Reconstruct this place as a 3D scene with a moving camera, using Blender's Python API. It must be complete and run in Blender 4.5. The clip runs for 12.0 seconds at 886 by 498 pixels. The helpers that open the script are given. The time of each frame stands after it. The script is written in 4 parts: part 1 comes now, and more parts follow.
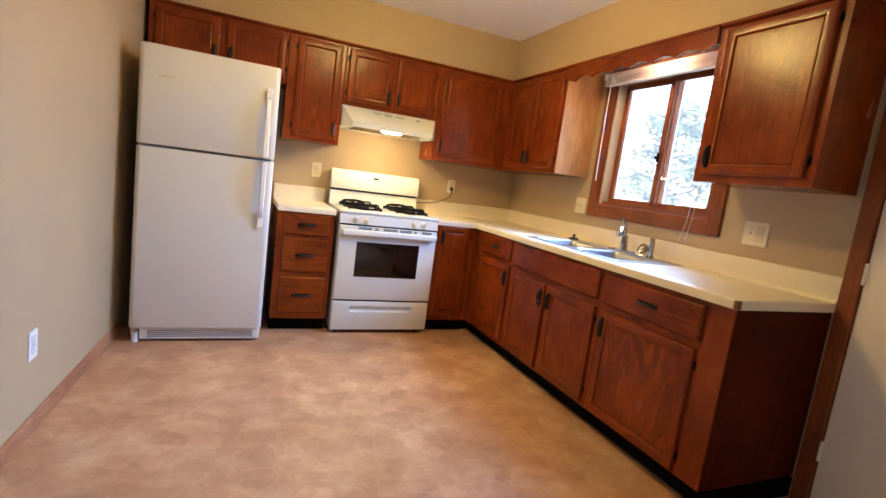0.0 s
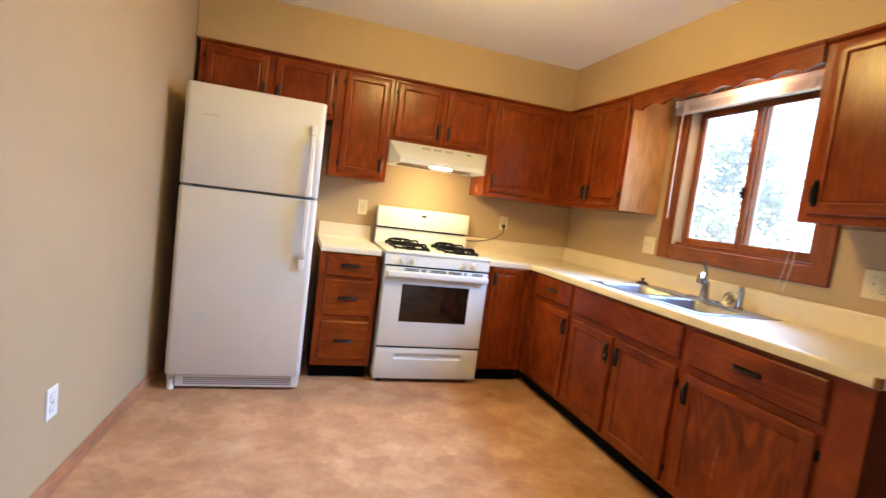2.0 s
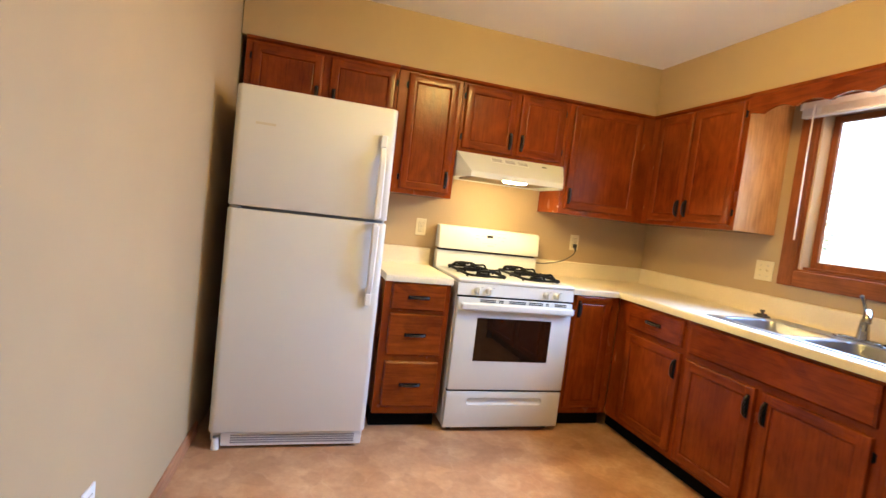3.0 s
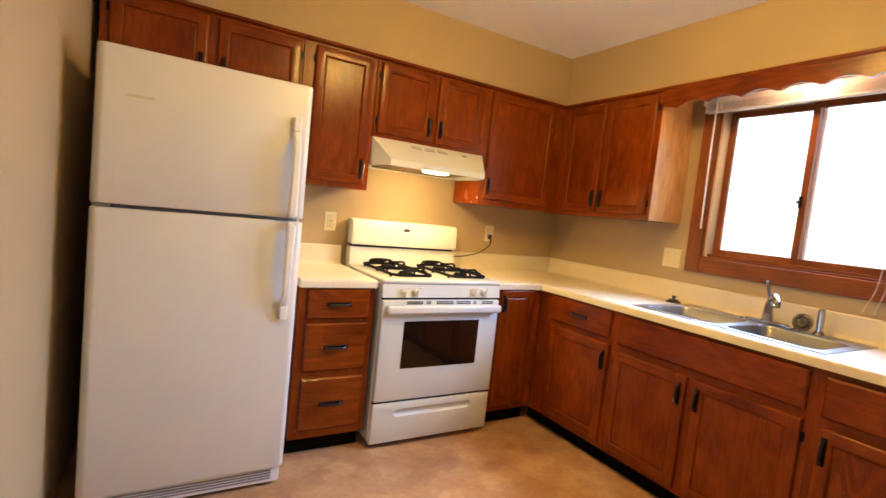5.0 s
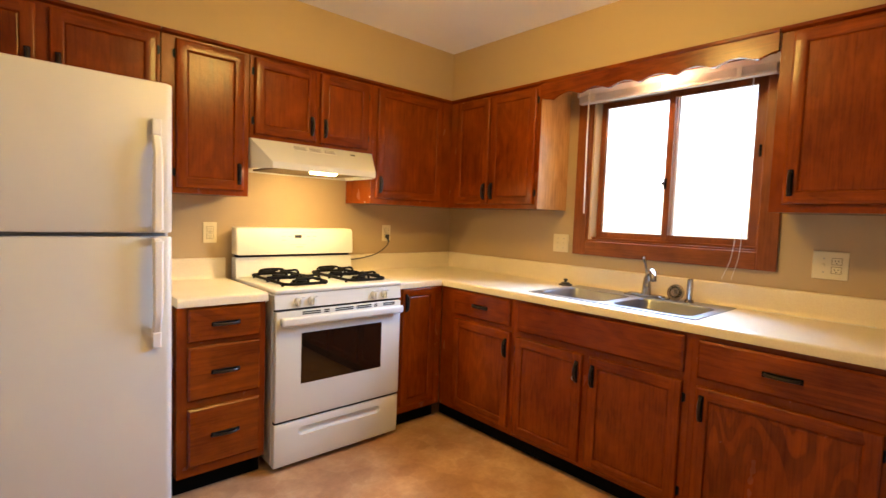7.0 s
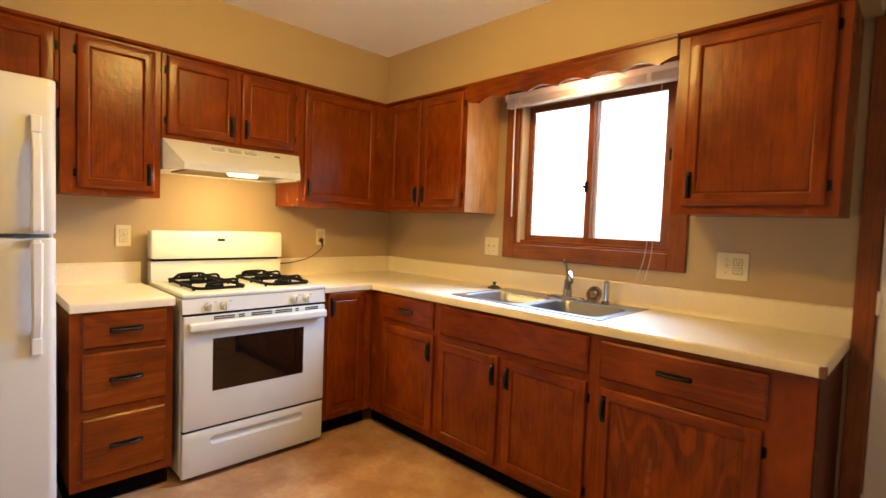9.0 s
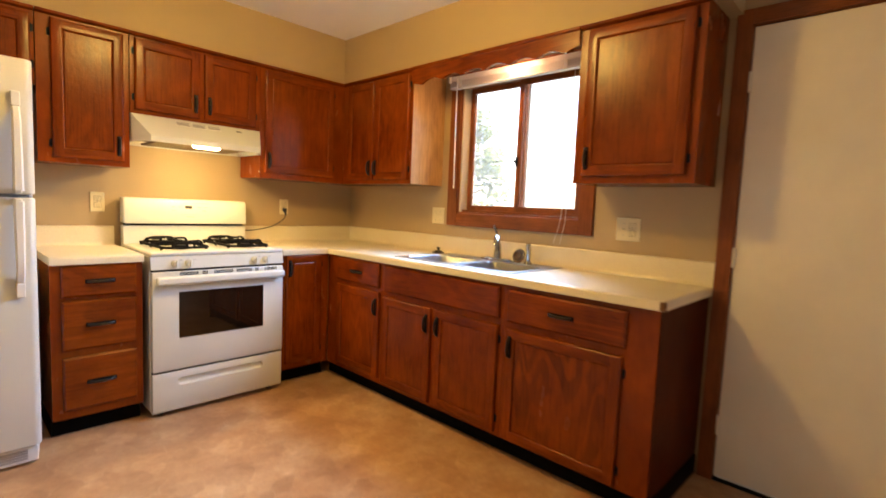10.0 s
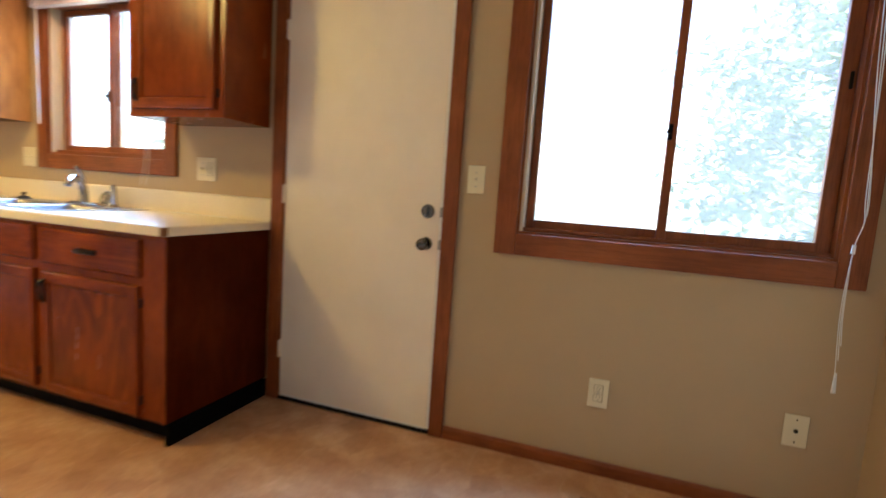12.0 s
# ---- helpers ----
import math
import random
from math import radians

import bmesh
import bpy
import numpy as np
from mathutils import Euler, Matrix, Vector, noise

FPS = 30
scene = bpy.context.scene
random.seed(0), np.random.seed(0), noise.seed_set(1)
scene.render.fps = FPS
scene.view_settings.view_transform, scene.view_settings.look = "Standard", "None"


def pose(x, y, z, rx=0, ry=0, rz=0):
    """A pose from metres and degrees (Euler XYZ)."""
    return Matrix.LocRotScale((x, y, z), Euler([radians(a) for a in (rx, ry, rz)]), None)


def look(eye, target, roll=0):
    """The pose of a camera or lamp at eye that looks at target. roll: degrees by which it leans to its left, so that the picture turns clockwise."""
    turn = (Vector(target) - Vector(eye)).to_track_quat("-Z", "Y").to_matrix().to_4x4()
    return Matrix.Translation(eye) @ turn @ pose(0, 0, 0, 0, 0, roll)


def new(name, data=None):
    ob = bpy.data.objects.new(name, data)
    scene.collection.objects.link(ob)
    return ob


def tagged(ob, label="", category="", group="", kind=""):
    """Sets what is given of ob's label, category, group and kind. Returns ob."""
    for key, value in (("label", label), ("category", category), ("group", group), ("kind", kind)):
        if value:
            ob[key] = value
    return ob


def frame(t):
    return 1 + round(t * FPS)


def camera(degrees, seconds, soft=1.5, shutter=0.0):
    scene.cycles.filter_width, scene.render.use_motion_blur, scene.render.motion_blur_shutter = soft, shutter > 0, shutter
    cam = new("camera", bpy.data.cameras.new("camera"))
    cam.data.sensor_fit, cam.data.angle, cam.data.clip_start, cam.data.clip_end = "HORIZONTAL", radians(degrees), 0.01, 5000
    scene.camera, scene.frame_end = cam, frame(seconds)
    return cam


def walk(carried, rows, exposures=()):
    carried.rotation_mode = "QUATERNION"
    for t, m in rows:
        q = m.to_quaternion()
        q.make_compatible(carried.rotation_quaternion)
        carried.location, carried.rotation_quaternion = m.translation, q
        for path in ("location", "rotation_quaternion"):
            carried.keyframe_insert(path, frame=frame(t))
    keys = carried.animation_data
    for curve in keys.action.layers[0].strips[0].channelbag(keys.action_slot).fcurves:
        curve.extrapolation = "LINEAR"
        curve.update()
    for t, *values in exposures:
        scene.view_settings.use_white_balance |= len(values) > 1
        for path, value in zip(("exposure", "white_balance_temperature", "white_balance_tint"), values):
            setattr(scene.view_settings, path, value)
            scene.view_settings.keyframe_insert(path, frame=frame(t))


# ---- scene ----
cam = camera(84.6, 12.0, shutter=0.5)
PATH = [
    (0, (-2.406, -4.133, 1.213), (-1.625, -2.313, 0.94), 7.5),
    (0.5, (-2.244, -4.172, 1.228), (-1.525, -2.32, 0.99), 8.3),
    (1, (-2.141, -4.104, 1.258), (-1.519, -2.211, 1.083), 8.7),
    (1.5, (-2.142, -3.99, 1.238), (-1.574, -2.078, 1.09), 8.1),
    (2, (-2.334, -3.867, 1.253), (-1.747, -1.963, 1.082), 7.2),
    (2.5, (-2.484, -3.572, 1.252), (-1.92, -1.659, 1.099), 6.6),
    (2.7, (-2.548, -3.446, 1.267), (-1.999, -1.529, 1.121), 6.7),
    (4.5, (-2.79, -2.996, 1.292), (-1.906, -1.207, 1.158), 6.5),
    (5, (-2.77, -2.945, 1.302), (-1.749, -1.232, 1.151), 6.0),
    (5.5, (-2.77, -2.925, 1.295), (-1.641, -1.281, 1.15), 4.9),
    (6, (-2.733, -2.922, 1.299), (-1.535, -1.327, 1.155), 3.9),
    (6.5, (-2.753, -2.888, 1.316), (-1.461, -1.369, 1.168), 2.9),
    (7, (-2.704, -2.917, 1.304), (-1.365, -1.436, 1.176), 2.1),
    (7.5, (-2.646, -2.947, 1.295), (-1.267, -1.502, 1.195), 1.4),
    (9.5, (-2.454, -3.285, 1.295), (-1.039, -1.876, 1.185), 2.2),
    (10, (-2.523, -3.542, 1.232), (-1.081, -2.166, 1.06), 2.5),
    (10.5, (-2.686, -3.844, 1.22), (-1.179, -2.557, 0.955), 2.8),
    (10.8, (-2.572, -4.151, 1.167), (-1.065, -2.867, 0.881), 2.9),
    (11, (-2.471, -4.351, 1.164), (-0.943, -3.099, 0.854), 3.0),
    (11.4, (-2.404, -4.563, 1.138), (-0.714, -3.533, 0.844), 3.7),
    (11.5, (-2.366, -4.606, 1.133), (-0.643, -3.632, 0.845), 3.8),
    (11.8, (-2.204, -4.522, 1.08), (-0.356, -3.792, 0.852), 4.1),
    (12, (-2.037, -4.522, 1.111), (-0.158, -3.874, 0.887), 3.9),
]
EXPOSURES = [(0.0, 2.94, 5300, 29), (1.0, 3.09, 5350, 27), (2.7, 3.12, 5450, 25), (5.0, 2.93, 6220, 30), (7.5, 2.86, 6370, 29), (10.0, 2.88, 6370, 27), (10.5, 2.91, 6370, 26), (10.8, 3.19, 6200, 22), (11.2, 3.17, 5850, 20), (11.5, 3.27, 5700, 21), (12.0, 3.19, 5300, 23)]
walk(cam, [(t, look(eye, target, roll)) for t, eye, target, roll in PATH], EXPOSURES)
CEILING_LAMP, HOOD_LAMP, SINK_LAMP = 16.0, 40.0, 26.0

# ---- world, sun, exposure ----
world = bpy.data.worlds.new("sky")
scene.world = world
world.use_nodes = True
wn = world.node_tree.nodes
sky = wn.new("ShaderNodeTexSky")
sky.sky_type = "NISHITA"
sky.sun_disc = False
sky.sun_elevation = radians(47)
sky.sun_rotation = radians(192)
sky.air_density = 1.6
sky.dust_density = 1.6
world.node_tree.links.new(sky.outputs[0], wn["Background"].inputs[0])
wn["Background"].inputs[1].default_value = 0.15
sun_data = bpy.data.lights.new("sun", "SUN")
sun_data.energy = 4.5
sun_data.angle = radians(0.6)
sun_data.color = (1.0, 0.95, 0.87)
sun = new("sun", sun_data)
sun.matrix_world = look((-2, -9, 10), (0, 0, 0))


def skylight(name, y, z0, z1, wide, rows, watts, lean):
    """The sky's light in a window's opening: level strips that lean down into the room."""
    high = (z1 - z0) / rows
    for i in range(rows):
        data = bpy.data.lights.new(name, "AREA")
        data.shape, data.size, data.size_y = "RECTANGLE", wide, high
        data.energy, data.color, data.spread = watts / rows, (0.4, 0.68, 1.0), radians(105)
        z = z0 + high * (i + 0.5)
        new(name, data).matrix_world = look((-0.045, y, z), (-1.045, y, z - lean))


skylight("sink_window_skylight", -1.725, 1.24, 2.02, 0.86, 3, 3.8, 0.6)
skylight("large_window_skylight", -4.703, 1.01, 2.02, 1.05, 4, 6.2, 0.6)

# ---- materials ----
def node_mat(name):
    m = bpy.data.materials.new(name)
    m.use_nodes = True
    nt = m.node_tree
    return m, nt, nt.nodes["Principled BSDF"]


def coords(nt, scale=(1, 1, 1), jitter=True):
    tc = nt.nodes.new("ShaderNodeTexCoord")
    src = tc.outputs["Object"]
    if jitter:
        info = nt.nodes.new("ShaderNodeObjectInfo")
        mul = nt.nodes.new("ShaderNodeMath")
        mul.operation = "MULTIPLY"
        mul.inputs[1].default_value = 37.0
        nt.links.new(info.outputs["Random"], mul.inputs[0])
        add = nt.nodes.new("ShaderNodeVectorMath")
        nt.links.new(src, add.inputs[0])
        nt.links.new(mul.outputs[0], add.inputs[1])
        src = add.outputs[0]
    mp = nt.nodes.new("ShaderNodeMapping")
    mp.inputs["Scale"].default_value = scale
    nt.links.new(src, mp.inputs["Vector"])
    return mp.outputs[0]


def noise_tex(nt, vec, scale, detail=4.0, rough=0.55, dist=0.0):
    n = nt.nodes.new("ShaderNodeTexNoise")
    n.inputs["Scale"].default_value = scale
    n.inputs["Detail"].default_value = detail
    n.inputs["Roughness"].default_value = rough
    n.inputs["Distortion"].default_value = dist
    nt.links.new(vec, n.inputs["Vector"])
    return n.outputs["Fac"]


def ramp(nt, fac, stops):
    r = nt.nodes.new("ShaderNodeValToRGB")
    el = r.color_ramp.elements
    while len(el) < len(stops):
        el.new(0.5)
    for e, (p, c) in zip(el, stops):
        e.position = p
        e.color = (*c, 1) if len(c) == 3 else c
    nt.links.new(fac, r.inputs[0])
    return r.outputs[0]


def mixc(nt, fac, a, b, mode="MIX"):
    mx = nt.nodes.new("ShaderNodeMix")
    mx.data_type = "RGBA"
    mx.blend_type = mode
    for sock, v in ((mx.inputs[0], fac), (mx.inputs[6], a), (mx.inputs[7], b)):
        if isinstance(v, (int, float)):
            sock.default_value = v
        elif isinstance(v, tuple):
            sock.default_value = (*v, 1)
        else:
            nt.links.new(v, sock)
    return mx.outputs[2]


def bump(nt, bsdf, height, strength, dist=0.01):
    b = nt.nodes.new("ShaderNodeBump")
    b.inputs["Strength"].default_value = strength
    b.inputs["Distance"].default_value = dist
    nt.links.new(height, b.inputs["Height"])
    nt.links.new(b.outputs[0], bsdf.inputs["Normal"])


def wood(name, dark, mid, light, axis, rough=0.24, figure=0.15, loop=0.17, lines=150.0, gloss=0.28, pore=0.45):
    """Stained oak: blotchy stain, cathedral figure, open pores and a wavy varnish, the grain along axis (0, 1 or 2)."""
    m, nt, b = node_mat(name)
    s = [1.0, 1.0, 1.0]
    s[axis] = loop
    v = coords(nt, tuple(s))
    broad = noise_tex(nt, v, 4.2, 2.2, 0.45, 0.35)
    k = nt.nodes.new("ShaderNodeMath")
    k.operation = "MULTIPLY"
    k.inputs[1].default_value = lines
    nt.links.new(broad, k.inputs[0])
    sn = nt.nodes.new("ShaderNodeMath")
    sn.operation = "SINE"
    nt.links.new(k.outputs[0], sn.inputs[0])
    rings = ramp(nt, sn.outputs[0], [(0.0, (0.12, 0.09, 0.07)), (0.35, (0.8, 0.8, 0.8)), (1.0, (1, 1, 1))])
    s2 = [1.0, 1.0, 1.0]
    s2[axis] = 0.05
    pores = noise_tex(nt, coords(nt, tuple(s2)), 120.0, 4.0, 0.7, 0.4)
    s3 = [1.0, 1.0, 1.0]
    s3[axis] = 0.45
    stain = noise_tex(nt, coords(nt), 2.6, 4.0, 0.6)
    blotch = noise_tex(nt, coords(nt, tuple(s3)), 13.0, 3.0, 0.5, 0.3)
    base_c = ramp(nt, stain, [(0.3, dark), (0.5, mid), (0.72, light)])
    fade = ramp(nt, noise_tex(nt, coords(nt), 3.4, 2.0), [(0.38, (0.3, 0.3, 0.3)), (0.62, (1, 1, 1))])
    fg = nt.nodes.new("ShaderNodeMath")
    fg.operation = "MULTIPLY"
    fg.inputs[1].default_value = figure
    nt.links.new(fade, fg.inputs[0])
    c = mixc(nt, fg.outputs[0], base_c, rings, "MULTIPLY")
    c = mixc(nt, 0.4, c, ramp(nt, blotch, [(0.3, (0.5, 0.42, 0.36)), (0.5, (0.95, 0.95, 0.95)), (0.7, (1.12, 1.15, 1.15))]), "MULTIPLY")
    c = mixc(nt, pore, c, ramp(nt, pores, [(0.36, (0.45, 0.36, 0.3)), (0.55, (1, 1, 1))]), "MULTIPLY")
    nt.links.new(c, b.inputs["Base Color"])
    rr = nt.nodes.new("ShaderNodeMapRange")
    rr.inputs[3].default_value = rough - 0.02
    rr.inputs[4].default_value = rough + 0.06
    nt.links.new(blotch, rr.inputs[0])
    nt.links.new(rr.outputs[0], b.inputs["Roughness"])
    b.inputs["Specular IOR Level"].default_value = gloss
    wav = nt.nodes.new("ShaderNodeMath")
    wav.operation = "MULTIPLY_ADD"
    wav.inputs[1].default_value = 2.6
    nt.links.new(noise_tex(nt, coords(nt), 52.0, 3.0), wav.inputs[0])
    nt.links.new(pores, wav.inputs[2])
    bump(nt, b, wav.outputs[0], 0.13, 0.003)
    return m


OAK = ((0.172, 0.0258, 0.0003), (0.228, 0.0395, 0.0005), (0.292, 0.0565, 0.0009))
oak_v = wood("oak_upright_grain", *OAK, 2, 0.21, 0.1)
oak_frame = wood("oak_face_frame", *OAK, 2, 0.24, 0.02, pore=0.14)
oak_h = wood("oak_level_grain", *OAK, 0, 0.21, 0.3, 0.2, 70.0)
oak_panel = wood("oak_plywood_panel", *OAK, 2, 0.23, 0.16, 0.35, 60.0)
oak_bold = wood("oak_bold_plywood_panel", *OAK, 2, 0.24, 0.5, 0.3, 64.0)
oak_d = wood("oak_depth_grain", *OAK, 1)
CAS = ((0.185, 0.048, 0.009), (0.245, 0.067, 0.0135), (0.31, 0.092, 0.02))
casing_v = wood("casing_upright_grain", *CAS, 2, 0.36, 0.07)
casing_h = wood("casing_level_grain", *CAS, 1, 0.36, 0.07)
# Pale veneer, its colour raised further to hold the window's light on that side.
lit_veneer = wood("pale_veneer_window_lit", (0.54, 0.27, 0.085), (0.6, 0.32, 0.105), (0.66, 0.37, 0.13), 2, 0.4, 0.04)
base_wood = wood("baseboard_wood", (0.36, 0.15, 0.065), (0.45, 0.2, 0.09), (0.54, 0.26, 0.13), 1, 0.4)
# Black base vinyl, taken near zero so the recess shade sits in the colour.
kick_dark = node_mat("black_vinyl_and_kick_shade")[0]
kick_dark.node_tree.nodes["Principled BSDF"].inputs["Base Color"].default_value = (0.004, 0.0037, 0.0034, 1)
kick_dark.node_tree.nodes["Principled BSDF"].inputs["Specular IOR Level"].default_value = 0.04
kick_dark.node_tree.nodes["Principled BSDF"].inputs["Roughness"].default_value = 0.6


def painted(name, a, c, rough, grain=260.0, strength=0.12, big=1.3):
    m, nt, b = node_mat(name)
    v = coords(nt, jitter=False)
    nt.links.new(ramp(nt, noise_tex(nt, v, big, 5.0, 0.6), [(0.3, a), (0.7, c)]), b.inputs["Base Color"])
    b.inputs["Roughness"].default_value = rough
    bump(nt, b, noise_tex(nt, v, grain, 2.0), strength, 0.002)
    return m


wall_paint = painted("tan_wall_paint", (0.425, 0.305, 0.163), (0.46, 0.332, 0.179), 0.6, 240, 0.2)
ceiling_paint = painted("white_ceiling_texture", (0.87, 0.85, 0.84), (0.9, 0.88, 0.87), 0.9, 130, 0.5)
door_paint = painted("off_white_door_paint", (0.78, 0.685, 0.55), (0.85, 0.755, 0.62), 0.45, 55, 0.14, 2.6)
plate_ivory = painted("ivory_plastic", (0.68, 0.59, 0.37), (0.72, 0.63, 0.41), 0.35, 80, 0.02)
plate_white = painted("white_plastic", (0.8, 0.79, 0.76), (0.84, 0.83, 0.8), 0.35, 80, 0.02)
enamel = painted("white_enamel", (0.68, 0.68, 0.63), (0.72, 0.72, 0.67), 0.25, 30, 0.015)
fridge_skin = painted("pebbled_white_steel", (0.665, 0.642, 0.582), (0.71, 0.687, 0.622), 0.38, 420, 0.25)
trim_white = painted("white_vinyl", (0.78, 0.77, 0.74), (0.82, 0.81, 0.78), 0.4, 90, 0.02)
jamb_cream = painted("cream_jamb", (0.55, 0.42, 0.25), (0.6, 0.47, 0.29), 0.6, 90, 0.03)


def laminate():
    m, nt, b = node_mat("cream_laminate")
    v = coords(nt, jitter=False)
    c = ramp(nt, noise_tex(nt, v, 160, 3.0, 0.7), [(0.35, (0.74, 0.64, 0.47)), (0.5, (0.77, 0.68, 0.51)), (0.68, (0.80, 0.715, 0.55))])
    c = mixc(nt, 0.25, c, ramp(nt, noise_tex(nt, v, 3.0, 5.0), [(0.35, (0.72, 0.66, 0.55)), (0.65, (1, 1, 1))]), "MULTIPLY")
    nt.links.new(c, b.inputs["Base Color"])
    b.inputs["Roughness"].default_value = 0.3
    bump(nt, b, noise_tex(nt, v, 300, 2.0), 0.05, 0.001)
    return m


def vinyl_floor():
    """Printed vinyl: soft stone-like cells with pale veins over broad tan and brown clouds."""
    m, nt, b = node_mat("mottled_tan_vinyl")
    v = coords(nt, jitter=False)
    warp = nt.nodes.new("ShaderNodeTexNoise")
    warp.inputs["Scale"].default_value = 7.0
    warp.inputs["Detail"].default_value = 4.0
    nt.links.new(v, warp.inputs["Vector"])
    sh = nt.nodes.new("ShaderNodeVectorMath")
    sh.operation = "MULTIPLY_ADD"
    sh.inputs[1].default_value = (0.16, 0.16, 0.0)
    nt.links.new(warp.outputs["Color"], sh.inputs[0])
    nt.links.new(v, sh.inputs[2])
    cell = nt.nodes.new("ShaderNodeTexVoronoi")
    cell.voronoi_dimensions = "2D"
    cell.feature = "SMOOTH_F1"
    cell.inputs["Scale"].default_value = 9.0
    cell.inputs["Smoothness"].default_value = 0.35
    nt.links.new(sh.outputs[0], cell.inputs["Vector"])
    edge = nt.nodes.new("ShaderNodeTexVoronoi")
    edge.voronoi_dimensions = "2D"
    edge.feature = "DISTANCE_TO_EDGE"
    edge.inputs["Scale"].default_value = 9.0
    nt.links.new(sh.outputs[0], edge.inputs["Vector"])
    cloud = noise_tex(nt, v, 4.2, 6.0, 0.62, 0.2)
    c = ramp(nt, cloud, [(0.28, (0.4, 0.203, 0.093)), (0.45, (0.475, 0.262, 0.13)), (0.56, (0.535, 0.315, 0.167)), (0.72, (0.625, 0.4, 0.235))])
    tone = nt.nodes.new("ShaderNodeSeparateColor")
    nt.links.new(cell.outputs["Color"], tone.inputs[0])
    c = mixc(nt, 0.5, c, ramp(nt, tone.outputs[0], [(0.1, (0.8, 0.74, 0.7)), (0.9, (1.16, 1.18, 1.2))]), "MULTIPLY")
    fine = ramp(nt, noise_tex(nt, v, 30.0, 6.0, 0.75, 0.2), [(0.35, (0.78, 0.72, 0.66)), (0.62, (1.05, 1.05, 1.05))])
    c = mixc(nt, 0.5, c, fine, "MULTIPLY")
    vein = ramp(nt, edge.outputs["Distance"], [(0.0, (1, 1, 1)), (0.07, (0, 0, 0))])
    gate = ramp(nt, noise_tex(nt, v, 6.0, 3.0), [(0.42, (0, 0, 0)), (0.62, (0.17, 0.17, 0.17))])
    vf = mixc(nt, 1.0, vein, gate, "MULTIPLY")
    c = mixc(nt, vf, c, (0.74, 0.56, 0.38))
    nt.links.new(c, b.inputs["Base Color"])
    rr = nt.nodes.new("ShaderNodeMapRange")
    rr.inputs[3].default_value = 0.36
    rr.inputs[4].default_value = 0.56
    nt.links.new(cloud, rr.inputs[0])
    nt.links.new(rr.outputs[0], b.inputs["Roughness"])
    bump(nt, b, noise_tex(nt, v, 90.0, 4.0), 0.12, 0.002)
    return m


def plain(name, col, rough, metal=0.0, grain=120.0, strength=0.03, gloss=0.5):
    m, nt, b = node_mat(name)
    b.inputs["Specular IOR Level"].default_value = gloss
    v = coords(nt)
    n = noise_tex(nt, v, grain * 0.2, 4.0)
    nt.links.new(ramp(nt, n, [(0.3, tuple(x * 0.86 for x in col)), (0.7, col)]), b.inputs["Base Color"])
    b.inputs["Metallic"].default_value = metal
    rr = nt.nodes.new("ShaderNodeMapRange")
    rr.inputs[3].default_value = max(0.02, rough * 0.8)
    rr.inputs[4].default_value = min(1.0, rough * 1.25)
    nt.links.new(n, rr.inputs[0])
    nt.links.new(rr.outputs[0], b.inputs["Roughness"])
    bump(nt, b, noise_tex(nt, v, grain, 3.0), strength, 0.002)
    return m


gap_brown = plain("brown_gap", (0.24, 0.17, 0.09), 0.6)
counter_mat = laminate()
floor_mat = vinyl_floor()
def steel_material():
    m, nt, b = node_mat("brushed_steel")
    v = coords(nt, (1, 0.05, 1), False)
    n = noise_tex(nt, v, 400, 2.0)
    b.inputs["Base Color"].default_value = (0.33, 0.33, 0.33, 1)
    b.inputs["Metallic"].default_value = 1.0
    rr = nt.nodes.new("ShaderNodeMapRange")
    rr.inputs[3].default_value = 0.27
    rr.inputs[4].default_value = 0.36
    nt.links.new(n, rr.inputs[0])
    nt.links.new(rr.outputs[0], b.inputs["Roughness"])
    return m


steel = steel_material()
chrome = plain("satin_nickel", (0.4, 0.37, 0.33), 0.2, 1.0, 120, 0.0)
door_nickel = plain("dull_nickel", (0.17, 0.16, 0.145), 0.2, 1.0, 120, 0.0)
# End panel's oak: about a third of the cabinet colour, almost no gloss.
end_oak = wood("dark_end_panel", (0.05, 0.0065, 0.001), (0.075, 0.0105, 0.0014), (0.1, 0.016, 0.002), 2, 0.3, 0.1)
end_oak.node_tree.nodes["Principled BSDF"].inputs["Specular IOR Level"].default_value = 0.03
dark_bronze = plain("dark_bronze", (0.006, 0.0045, 0.0035), 0.45, 0.0, 120, 0.03, 0.12)
bow_worn = plain("worn_bronze", (0.035, 0.028, 0.022), 0.3, 0.6)
iron = plain("black_cast_iron", (0.006, 0.0055, 0.0055), 0.7, 0.0, 200, 0.1, 0.12)
black_plastic = plain("black_plastic", (0.015, 0.014, 0.013), 0.35)
oven_glass, _, b_ = node_mat("dark_oven_glass")
b_.inputs["Base Color"].default_value = (0.012, 0.006, 0.003, 1)
b_.inputs["Specular IOR Level"].default_value = 0.75
b_.inputs["Roughness"].default_value = 0.025
grey_mark = plain("grey_print", (0.42, 0.41, 0.4), 0.5)
grille_dark = plain("dark_print", (0.05, 0.045, 0.04), 0.5)
grille_grey = plain("grey_grille", (0.3, 0.29, 0.29), 0.5)
gasket = plain("grey_gasket", (0.3, 0.3, 0.29), 0.6)
rubber_brown = plain("brown_floor_vent", (0.09, 0.045, 0.025), 0.5, 0.3)
chipboard = plain("bare_brown_core", (0.2, 0.085, 0.03), 0.8, 0.0, 300, 0.3)
stain_mark = plain("yellowed_mark", (0.66, 0.585, 0.42), 0.45)
filter_mat = plain("greasy_filter_mesh", (0.22, 0.15, 0.09), 0.45, 0.6, 300, 0.3)
cord_white = plain("white_cord", (0.75, 0.73, 0.68), 0.6)
